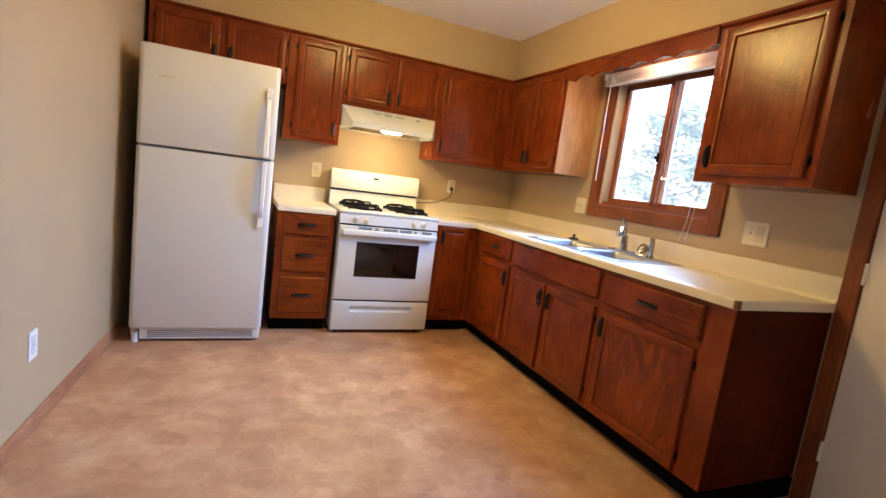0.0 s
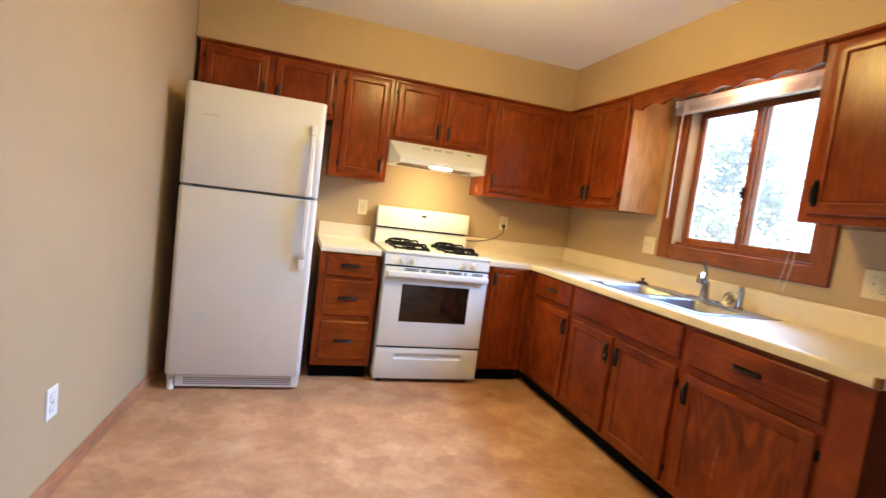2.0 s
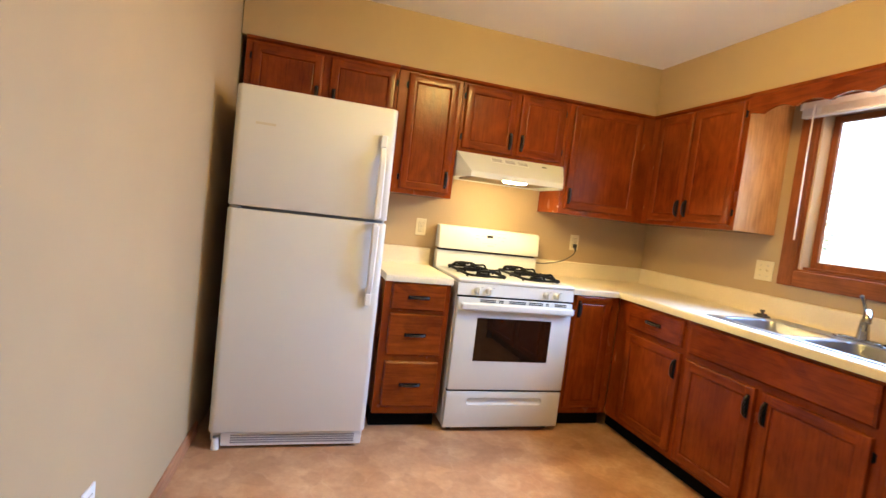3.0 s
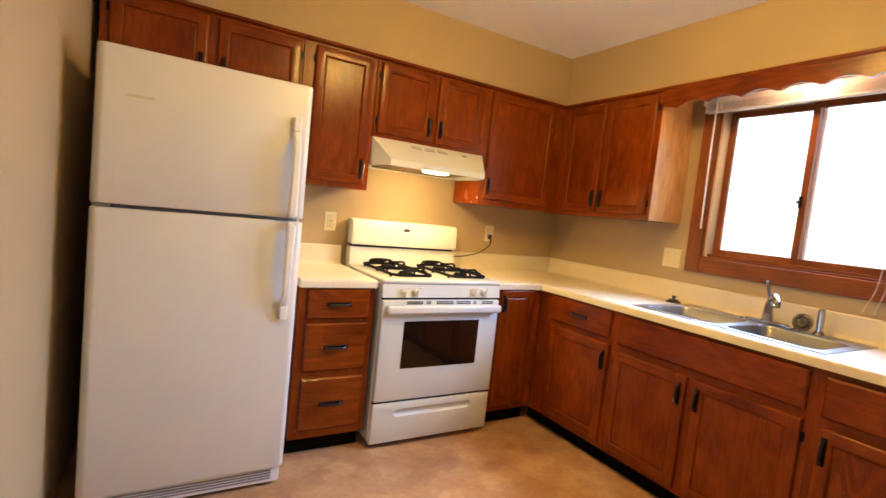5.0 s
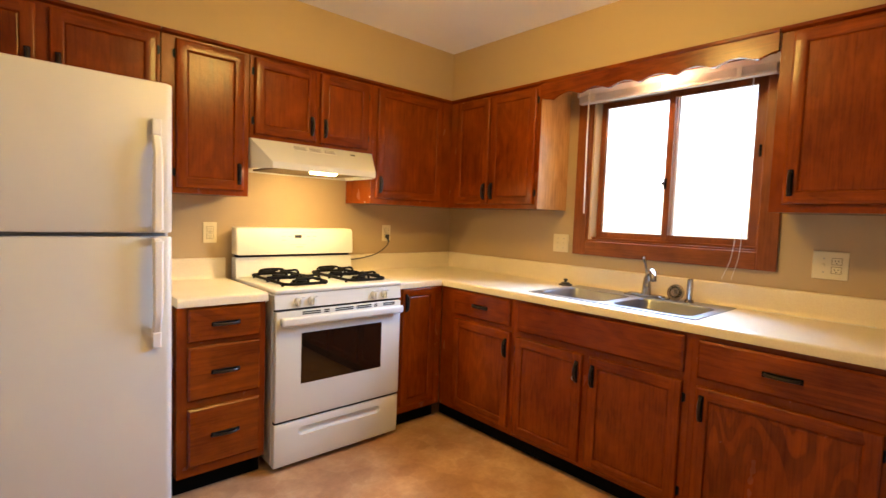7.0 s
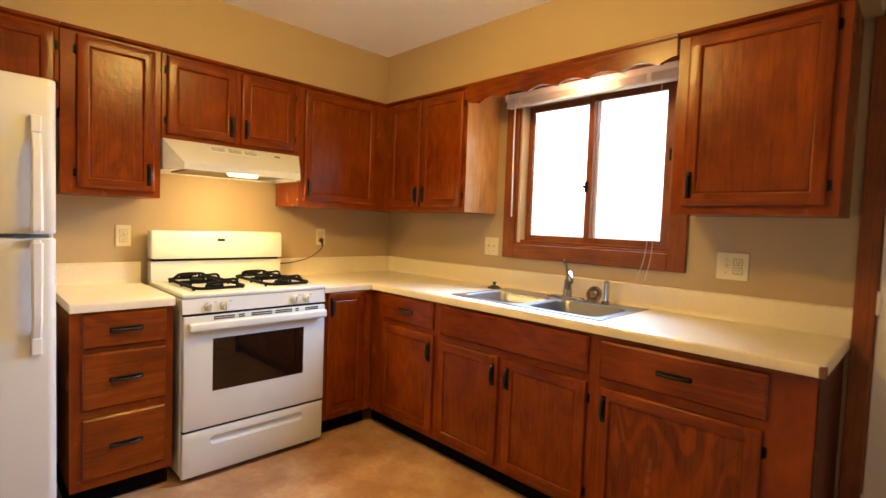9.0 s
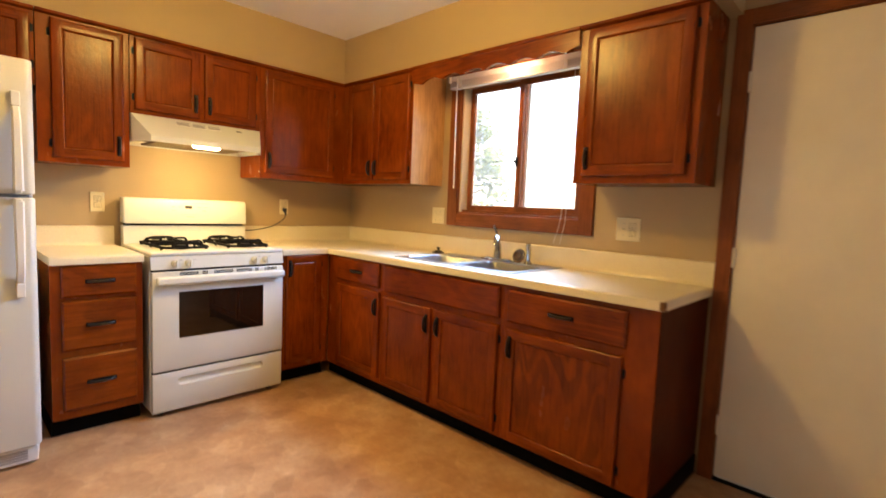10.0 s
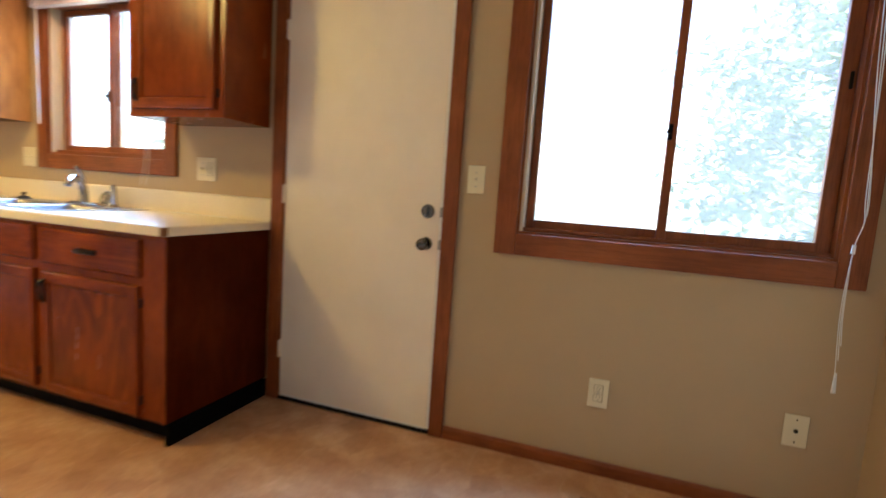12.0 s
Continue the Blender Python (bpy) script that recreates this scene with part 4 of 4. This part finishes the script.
# ---- range hood ----
hd = base("range_hood", pose(-1.36, 0, 1.52), "white under-cabinet range hood with lit lamp", "range hood")
W = 0.378
def hood_shell():
    bm = bmesh.new()
    topz, lz, bz = 0.166, 0.042, 0.008
    back = -0.004
    t = [(-W, back), (-W, -0.312), (W, -0.312), (W, back)]
    l = [(-W, back), (-W, -0.33), (-W + 0.062, -0.455), (W - 0.062, -0.455), (W, -0.33), (W, back)]
    tv = [bm.verts.new((x, y, topz)) for x, y in t]
    lv = [bm.verts.new((x, y, lz)) for x, y in l]
    bv = [bm.verts.new((x, y, bz)) for x, y in l]
    ins = [(x * 0.965, y + (0.016 if y < -0.1 else -0.01)) for x, y in l]
    iv = [bm.verts.new((x, y, bz)) for x, y in ins]
    uv_ = [bm.verts.new((x, y, 0.04)) for x, y in ins]
    f = bm.faces.new
    f(tv)
    f((tv[0], tv[1], lv[1], lv[0]))
    f((tv[1], lv[2], lv[1]))
    f((tv[1], tv[2], lv[3], lv[2]))
    f((tv[2], lv[4], lv[3]))
    f((tv[2], tv[3], lv[5], lv[4]))
    f((tv[3], tv[0], lv[0], lv[5]))
    for a, b in ((lv, bv), (bv, iv), (iv, uv_)):
        for i in range(6):
            j = (i + 1) % 6
            f((a[i], a[j], b[j], b[i]))
    f(uv_)
    return bm
part("shell", hood_shell(), enamel, hd)
def on_slope(x0, x1, s0, s1, t=0.0015):
    """A thin plate on the sloping front, s from 0 at the top edge to 1 at the lip."""
    def at(s):
        return (-0.312 - 0.143 * s, 0.166 - 0.124 * s)
    nrm = Vector((-0.124, 0.143)).normalized()
    (y0, z0), (y1, z1) = at(s0), at(s1)
    return prism(bmesh.new(), [(y0 + nrm.x * t, z0 + nrm.y * t), (y1 + nrm.x * t, z1 + nrm.y * t), (y1 - nrm.x * 0.002, z1 - nrm.y * 0.002), (y0 - nrm.x * 0.002, z0 - nrm.y * 0.002)], 0, x0, x1)
for i in range(3):
    x = -0.155 + i * 0.09
    v = part("vent", on_slope(x, x + 0.08, 0.12, 0.36), plate_white, hd, "small louvred vent panel")
    for k in range(4):
        s = 0.15 + k * 0.05
        part("slat", on_slope(x + 0.004, x + 0.076, s, s + 0.026, 0.0025), grille_grey, v)
part("maker_mark", on_slope(0.205, 0.238, 0.2, 0.26), grille_dark, hd, "small dark maker mark")
part("lamp_lens", B(-0.075, -0.428, 0.001, 0.075, -0.375, 0.032, 0.01, 2), hood_glow, hd, "lit lamp lens")
part("filter", B(-0.26, -0.40, 0.014, 0.26, -0.04, 0.024), filter_mat, hd, "metal grease filter")

# ---- lamps ----
cl = base("ceiling_light", pose(-1.55, -1.76, CEIL), "round ceiling light with a lit frosted globe", "ceiling light")
part("plate", C((0, 0, -0.035), (0, 0, -0.0005), 0.055, 0.065, 32), plate_white, cl)
bm = bmesh.new()
bmesh.ops.create_uvsphere(bm, u_segments=28, v_segments=14, radius=0.11)
for v in bm.verts:
    v.co.z = v.co.z * 0.7 - 0.1
part("dome", bm, dome_glow, cl, "lit frosted glass dome", True)
sl = base("sink_light", pose(-0.2, -1.745, 2.136), "small ceramic lampholder with bulb behind the valance", "light")
part("holder", C((0, 0, -0.012), (0, 0, -0.0005), 0.05, 0.055, 20), plate_white, sl)
bm = bmesh.new()
bmesh.ops.create_uvsphere(bm, u_segments=16, v_segments=10, radius=0.03, matrix=Matrix.Translation((0, 0, -0.026)) @ Matrix.Diagonal((1, 1.3, 0.5, 1)))
part("bulb", bm, tube_glow, sl, "lit bulb", True)

# ---- windows ----
def window(name, y0, y1, z0, z1, label, meet, apron=0.083):
    w = base(name, pose(0, (y0 + y1) / 2, z0), label, "window", kind="structure")
    o, q = (y0 + y1) / 2, z0
    a, b, h = y0 - o, y1 - o, z1 - q
    c, t = apron, 0.02
    part("casing_left", B(-t, b - 0.004, -c, -0.0005, b + c, h + c, 0.004, 2), casing_v, w)
    part("casing_right", B(-t, a - c, -c, -0.0005, a + 0.004, h + c, 0.004, 2), casing_v, w)
    part("casing_bottom", B(-t + 0.0015, a + 0.004, -c, -0.0005, b - 0.004, 0.004, 0.004, 2), casing_h, w)
    part("casing_top", B(-t + 0.0015, a + 0.004, h - 0.004, -0.0005, b - 0.004, h + c, 0.004, 2), casing_h, w)
    j = 0.014
    part("jamb", B(-0.004, b - j, 0.0, 0.15, b - 0.0005, h), casing_v, w)
    part("jamb", B(-0.004, a + 0.0005, 0.0, 0.15, a + j, h), casing_v, w)
    part("head_jamb", B(-0.004, a + j, h - j, 0.15, b - j, h - 0.0005), casing_h, w)
    part("window_sill", B(-0.004, a + j, 0.0005, 0.15, b - j, j), casing_h, w)
    part("jamb_liner", B(0.0, b - j - 0.012, j, 0.11, b - j - 0.0005, h - j), jamb_cream, w, "cream jamb liner")
    part("track", B(0.02, a + j, j + 0.0005, 0.03, b - j, j + 0.016, 0.002), casing_h, w)
    part("sill_track", B(0.034, meet, j + 0.0005, 0.058, b - j - 0.013, j + 0.008), trim_white, w, "pale sill track")
    s = 0.034
    def sash(sa, sb, x0, x1, nm, lab, extra=0.0):
        bm = bmesh.new()
        zb, zt = j + 0.009, h - j - 0.002
        box(bm, x0, sb - s, zb, x1, sb, zt, 0.004, 2)
        box(bm, x0, sa, zb, x1, sa + s + extra, zt, 0.004, 2)
        box(bm, x0 + 0.001, sa + s - 0.001, zb, x1 - 0.001, sb - s + 0.001, zb + s + 0.006, 0.004, 2)
        box(bm, x0 + 0.001, sa + s - 0.001, zt - s, x1 - 0.001, sb - s + 0.001, zt, 0.004, 2)
        sh = part(nm, bm, casing_v, w, lab)
        xm = (x0 + x1) / 2
        pn = part("pane", B(xm - 0.002, sa + s - 0.006, zb + s, xm + 0.002, sb - s + 0.006, zt - s + 0.006), glass, sh, "clear glass pane")
        pn.visible_shadow = False
        return sh
    near = sash(a + j + 0.001, meet + 0.02, 0.034, 0.062, "sash", "stained wood sliding sash", 0.014)
    sash(meet - 0.016, b - j - 0.013, 0.066, 0.094, "sash", "stained wood fixed sash")
    lat = bmesh.new()
    box(lat, 0.022, meet + 0.004, h * 0.4 - 0.03, 0.034, meet + 0.02, h * 0.4 + 0.03, 0.003)
    cyl(lat, (0.012, meet + 0.018, h * 0.4), (0.03, meet + 0.018, h * 0.4), 0.008, n=10)
    part("latch", lat, dark_bronze, near, "dark sash latch")
    part("finger_pull", B(0.026, a + j + 0.012, h * 0.57 - 0.03, 0.0335, a + j + 0.024, h * 0.57 + 0.03, 0.003), dark_bronze, near, "dark finger pull")
    # Screen of one sash, stretched over both panes to veil the outdoors with haze.
    scn = part("insect_screen_veil", B(0.118, a + j + 0.002, j + 0.012, 0.1195, b - j - 0.002, h - j - 0.002), screen_mat, w, "pale insect screen outside the sash, widened as a haze veil")
    scn.visible_shadow = False
    bm = bmesh.new()
    part("screen_frame", box(box(bm, 0.112, meet - 0.012, j, 0.126, meet + 0.004, h - j), 0.112, b - j - 0.02, j, 0.126, b - j - 0.001, h - j), trim_white, w)
    return w
window("window_1", *W1, "sliding window with stained wood frame above the sink", 0.0)
window("window_2", *W2, "large sliding window with stained wood frame", 0.0, 0.086)


def blind(name, y0, y1, z0, z1, label, wand=True, cord_u=None, cord_z=None):
    """A raised blind: headrail, stacked slats, bottom rail, ladder tapes, wand and cords."""
    bl = base(name, pose(-0.03, (y0 + y1) / 2, z1), label, "blind")
    o, h = (y0 + y1) / 2, z1 - z0
    a, b = y0 - o, y1 - o
    part("headrail", B(-0.028, a, -0.034, 0.009, b, 0.0, 0.002), blind_mat, bl)
    n = 9
    for i in range(n):
        z = -0.036 - (h - 0.052) * i / (n - 1)
        part("slat", B(-0.032, a + 0.006, z - 0.0022, 0.0085, b - 0.006, z), blind_mat, bl)
    part("bottom_rail", B(-0.032, a + 0.004, -h, 0.0085, b - 0.004, -h + 0.012, 0.002), blind_mat, bl)
    for u in (a, b):
        part("end_bracket", B(-0.036, u - 0.008, -0.04, 0.0095, u + 0.008, 0.003, 0.002), trim_white, bl, "white end bracket")
    for u in (a + 0.16, (a + b) / 2, b - 0.1):
        part("ladder_tape", B(-0.034, u - 0.012, -h + 0.001, -0.0325, u + 0.012, -0.03), cord_white, bl)
    if wand:
        part("wand", tube(bmesh.new(), [(-0.036, b - 0.075, -0.02), (-0.037, b - 0.075, -0.3), (-0.034, b - 0.08, -0.75)], 0.0045, 6), trim_white, bl, "slim white tilt wand")
    return bl, o
bl, o = blind("window_blind", -2.235, -1.19, 2.028, 2.112, "raised white slatted blind above the sink window")
for du, dz in ((0.0, 0.0), (0.03, 0.012)):
    pts = curve_pts([(-0.03, -2.14 - o, -0.03), (-0.032, -2.12 - o - du * 0.3, -0.5), (-0.03, -2.105 - o - du, -0.9 + dz), (-0.02, -2.06 - o - du * 1.4, -1.06)], 6)
    part("cord", tube(bmesh.new(), pts, 0.0014, 5), cord_white, bl, "thin white pull cord")
bl, o = blind("window_blind", -5.31, -4.09, 2.02, 2.11, "raised white slatted blind on the large window", False)
for k, (s, sag) in enumerate(((-0.006, 0.0), (0.0, 0.012), (0.008, 0.024))):
    pts = curve_pts([(-0.036, -5.255 - o + s, -0.03), (-0.034, -5.275 - o + s, -0.5), (-0.034, -5.285 - o + s - sag, -0.9), (-0.034, -5.292 - o + s - sag * 0.6, -1.0), (-0.034, -5.282 - o, -1.09), (-0.034, -5.278 - o + s * 0.6, -1.3), (-0.034, -5.288 - o + s * 0.3, -1.42 - 0.05 * k)], 5)
    part("cord", tube(bmesh.new(), pts, 0.0016, 5), cord_white, bl, "long white pull cord")
part("cord_knot", tube(bmesh.new(), [(-0.034, -5.282 - o, -1.075), (-0.034, -5.281 - o, -1.105)], [0.006, 0.007], 7), cord_white, bl)
part("cord_tassel", C((-0.034, -5.289 - o, -1.585), (-0.034, -5.288 - o, -1.515), 0.008, 0.004, 8), cord_white, bl, "small white cord tassel")

# ---- entry door ----
dr = base("door_1", pose(0, (DR[0] + DR[1]) / 2, 0), "flat off-white entry door, shut, in a stained frame", "door", kind="structure")
o = (DR[0] + DR[1]) / 2
part("slab", B(-0.003, -3.796 - o, 0.018, 0.041, -2.972 - o, 2.078, 0.003), door_paint, dr)
for y0, y1, nm in ((-2.968, -2.902, "casing"), (-3.88, -3.812, "casing")):
    part(nm, B(-0.02, y0 - o, 0.0, -0.0005, y1 - o, 2.155, 0.004, 2), casing_v, dr, "stained wood casing")
part("head_casing", B(-0.019, -3.812 - o, 2.085, -0.0005, -2.968 - o, 2.155, 0.004, 2), casing_h, dr)
part("jamb", B(0.0, -2.9705 - o, 0.0, 0.155, -2.956 - o, 2.094), casing_v, dr)
part("jamb", B(0.0, -3.8245 - o, 0.0, 0.155, -3.814 - o, 2.094), casing_v, dr)
part("head_jamb", B(0.0, -3.814 - o, 2.081, 0.155, -2.971 - o, 2.094), casing_h, dr)
part("weatherstrip", B(-0.0075, -3.8115 - o, 0.02, 0.04, -3.7965 - o, 2.08, 0.002), trim_white, dr, "white weatherstrip at the latch edge")
part("stop", B(0.0415, -3.814 - o, 0.0, 0.06, -2.971 - o, 2.08), trim_white, dr)
part("threshold", B(-0.012, -3.812 - o, 0.0, 0.14, -2.969 - o, 0.014, 0.003), iron, dr, "dark metal threshold")
part("door_sweep", B(-0.0045, -3.79 - o, 0.0185, -0.0034, -2.985 - o, 0.027), trim_white, dr)
for z in (0.27, 1.06, 1.84):
    part("hinge", C((-0.008, -2.9715 - o, z - 0.045), (-0.008, -2.9715 - o, z + 0.045), 0.009, n=10), door_paint, dr, "painted hinge knuckle")
def knob_set(z, r, lab, ball):
    y = -3.738 - o
    bm = C((-0.0035, y, z), (-0.016, y, z), r, r * 0.88, 24)
    k = part("deadbolt" if not ball else "rose", bm, door_nickel, dr, lab, True)
    if ball:
        bm = C((-0.014, y, z), (-0.045, y, z), 0.011, 0.013, 14)
        bmesh.ops.create_uvsphere(bm, u_segments=20, v_segments=12, radius=0.027, matrix=Matrix.Translation((-0.058, y, z)) @ Matrix.Diagonal((0.8, 1, 1, 1)))
        part("knob", bm, door_nickel, k, "round metal knob", True)
    else:
        part("turn_piece", B(-0.034, y - 0.006, z - 0.02, -0.014, y + 0.006, z + 0.02, 0.003), door_nickel, k, "thumb turn")
knob_set(1.03, 0.032, "round metal deadbolt rose", False)
knob_set(0.885, 0.03, "round metal knob rose", True)
for z in (1.03, 0.885):
    part("strike_plate", B(-0.0095, -3.811 - o, z - 0.022, 0.0, -3.797 - o, z + 0.022), gasket, dr)

# ---- plates, outlets, switches ----
def plate(name, m, w, h, material, label, kind):
    """A wall plate; its local x runs along the wall, -y out of it."""
    p = base(name, m, label, "switch" if "switch" in name else "outlet")
    part("plate", B(-w / 2, -0.0065, -h / 2, w / 2, -0.0004, h / 2, 0.0025, 2), material, p)
    def duplex(cx):
        for s in (-1, 1):
            part("receptacle_gap", B(cx - 0.0185, -0.0072, s * 0.0195 - 0.0155, cx + 0.0185, -0.0063, s * 0.0195 + 0.0155, 0.0), gap_brown, p)
            f = part("receptacle", B(cx - 0.0165, -0.0082, s * 0.0195 - 0.0135, cx + 0.0165, -0.0062, s * 0.0195 + 0.0135, 0.003), material, p)
            for dx, hh in ((-0.006, 0.0085), (0.006, 0.0065)):
                part("slot", B(cx + dx - 0.0013, -0.0086, s * 0.0195 - hh / 2 + 0.002, cx + dx + 0.0013, -0.008, s * 0.0195 + hh / 2 + 0.002), black_plastic, f)
            part("ground_hole", C((cx, -0.0086, s * 0.0195 - 0.008), (cx, -0.008, s * 0.0195 - 0.008), 0.0024, n=8), black_plastic, f)
    def toggle(cx):
        part("toggle_slot", B(cx - 0.005, -0.0072, -0.012, cx + 0.005, -0.006, 0.012), material, p)
        bm = B(cx - 0.004, -0.02, -0.004, cx + 0.004, -0.006, 0.005, 0.0015)
        bmesh.ops.rotate(bm, verts=bm.verts[:], cent=(cx, -0.006, 0), matrix=Matrix.Rotation(radians(-28), 3, "X"))
        part("toggle", bm, material, p)
    def screws(cx, zz):
        for z in zz:
            part("screw", C((cx, -0.0075, z), (cx, -0.0062, z), 0.003, n=10), steel if kind != "coax" else dark_bronze, p)
    if kind == "duplex":
        duplex(0.0)
        screws(0.0, (0.0,))
    elif kind == "switch":
        toggle(0.0)
        screws(0.0, (-0.03, 0.03))
    elif kind == "two":
        toggle(-0.023), toggle(0.023)
        screws(-0.023, (-0.03, 0.03)), screws(0.023, (-0.03, 0.03))
    elif kind == "combo":
        toggle(-0.023)
        duplex(0.023)
        screws(-0.023, (-0.03, 0.03))
    elif kind == "coax":
        part("coax_jack", cyl(C((0, -0.0065, 0), (0, -0.009, 0), 0.008, n=6), (0, -0.009, 0), (0, -0.016, 0), 0.0045, n=10), dark_bronze, p, "threaded coaxial jack")
        screws(0.0, (-0.042, 0.042))
    return p
def on_back(x, z):
    return pose(x, 0, z)
def on_right(y, z):
    return pose(0, y, z, 0, 0, -90)
plate("wall_outlet", on_back(-1.843, 1.173), 0.072, 0.116, plate_ivory, "ivory duplex outlet above the counter", "duplex")
plate("wall_outlet", on_back(-0.634, 1.178), 0.072, 0.116, plate_ivory, "ivory outlet with a black plug", "duplex")
plate("light_switch", on_right(-1.075, 1.168), 0.116, 0.116, plate_ivory, "ivory double switch plate beside the window", "two")
plate("light_switch", on_right(-2.475, 1.156), 0.128, 0.122, plate_ivory, "ivory plate with a switch and an outlet", "combo")
plate("light_switch", on_right(-3.95, 1.182), 0.076, 0.12, plate_ivory, "ivory switch plate beside the door", "switch")
plate("wall_outlet", on_right(-4.533, 0.346), 0.078, 0.12, plate_ivory, "ivory duplex outlet low on the wall", "duplex")
plate("wall_outlet", on_right(-5.22, 0.344), 0.078, 0.12, plate_ivory, "ivory coaxial plate low on the wall", "coax")
plate("wall_outlet", pose(wall_x(-1.83), -1.83, 0.366, 0, 0, 90 - math.degrees(math.atan((WL1 - WL0) / YF))), 0.074, 0.118, plate_white, "white duplex outlet low on the long wall", "duplex")

# range cord and plug
pc = base("power_cord", pose(-0.634, -0.009, 1.155), "black range power cord plugged into the outlet", "power cord")
part("plug", cyl(B(-0.014, -0.022, -0.016, 0.014, 0.0, 0.014, 0.004), (0, -0.018, -0.012), (0, -0.03, -0.04), 0.009, 0.006, 12), black_plastic, pc)
pts = curve_pts([(0, -0.028, -0.034), (-0.02, -0.03, -0.07), (-0.1, -0.03, -0.12), (-0.2, -0.032, -0.145), (-0.29, -0.04, -0.155), (-0.36, -0.045, -0.15)], 6)
part("cord", tube(bmesh.new(), pts, 0.0038, 8), black_plastic, pc, "", True)

# floor register
vt = base("floor_vent", pose(-0.24, -4.675, 0.0), "long brown metal floor register beside the wall", "vent")
part("frame", cells([-0.034, -0.024, 0.024, 0.034], [-0.167, -0.157, 0.157, 0.167], lambda x, y: abs(x) > 0.024 or abs(y) > 0.157, 0.0003, 0.006), rubber_brown, vt)
part("damper", B(-0.0238, -0.1568, 0.0004, 0.0238, 0.1568, 0.0012), iron, vt)
for i in range(24):
    y = -0.15 + i * 0.013
    part("louvre", B(-0.024, y - 0.0016, 0.0013, 0.024, y + 0.0016, 0.005), rubber_brown, vt)

# ---- outside ----
bm = bmesh.new()
bmesh.ops.create_grid(bm, x_segments=2, y_segments=2, size=400, matrix=Matrix.Translation((0, 0, -0.7)))
tagged(part("ground", bm, grass_mat), "green lawn around the house", "ground", kind="structure")


def tree(x, y, h, spread, n, seed, label):
    rnd = random.Random(seed)
    t = base("tree", pose(x, y, -0.7), label, "tree", "trees outside")
    bm = bmesh.new()
    top = h * 0.8
    trunk = curve_pts([(0, 0, 0), (0.1, -0.05, h * 0.25), (-0.05, 0.12, h * 0.5), (0.08, 0.0, top)], 4)
    tube(bm, trunk, [0.2 - 0.16 * i / (len(trunk) - 1) for i in range(len(trunk))], 8)
    tips = [Vector((0.08, 0, top))]
    for i in range(16):
        z = h * (0.18 + 0.55 * i / 15)
        a = i * 2.4 + rnd.uniform(-0.4, 0.4)
        l = spread * (1.0 - 0.45 * abs(i / 15 - 0.35)) * rnd.uniform(0.7, 1.05)
        tip = Vector((l * math.cos(a), l * math.sin(a), z + l * rnd.uniform(0.1, 0.6)))
        mid = Vector((tip.x * 0.5, tip.y * 0.5, z + l * 0.16))
        tube(bm, curve_pts([(0, 0, z), mid, tip], 4), [0.075, 0.068, 0.06, 0.052, 0.045, 0.036, 0.028, 0.02, 0.012], 6)
        tips += [tip, mid * 0.4 + tip * 0.6, (mid + tip) / 2 + Vector((rnd.uniform(-.5, .5), rnd.uniform(-.5, .5), rnd.uniform(-.4, .3)))]
    part("trunk", bm, bark, t, "", True)
    verts, faces = [], []
    for k in range(n):
        c = tips[rnd.randrange(len(tips))]
        r = spread * 0.2
        p = c + Vector((rnd.gauss(0, r), rnd.gauss(0, r), rnd.gauss(0, r * 0.6)))
        d = Vector((rnd.gauss(0, 1), rnd.gauss(0, 1), rnd.gauss(0, 0.6))).normalized()
        s = d.orthogonal().normalized()
        L, Wd = rnd.uniform(0.08, 0.15), rnd.uniform(0.045, 0.08)
        i0 = len(verts)
        verts += [p - d * L, p + s * Wd, p + d * L, p - s * Wd]
        faces.append((i0, i0 + 1, i0 + 2, i0 + 3))
    me = bpy.data.meshes.new("crown")
    me.from_pydata([tuple(v) for v in verts], [], faces)
    me.materials.append(leaf_mat)
    cr = new("crown", me)
    cr.parent = t
    tagged(cr, "loose crown of small green leaves", kind="stuff")
    return t
tree(9.0, -8.3, 7.5, 2.3, 4600, 3, "loose leafy green tree on the lawn")
tree(10.0, 7.6, 6.5, 1.3, 3600, 8, "tall leafy green tree on the lawn")
tree(24.0, -13.0, 9.0, 2.8, 3000, 5, "leafy green tree farther off")
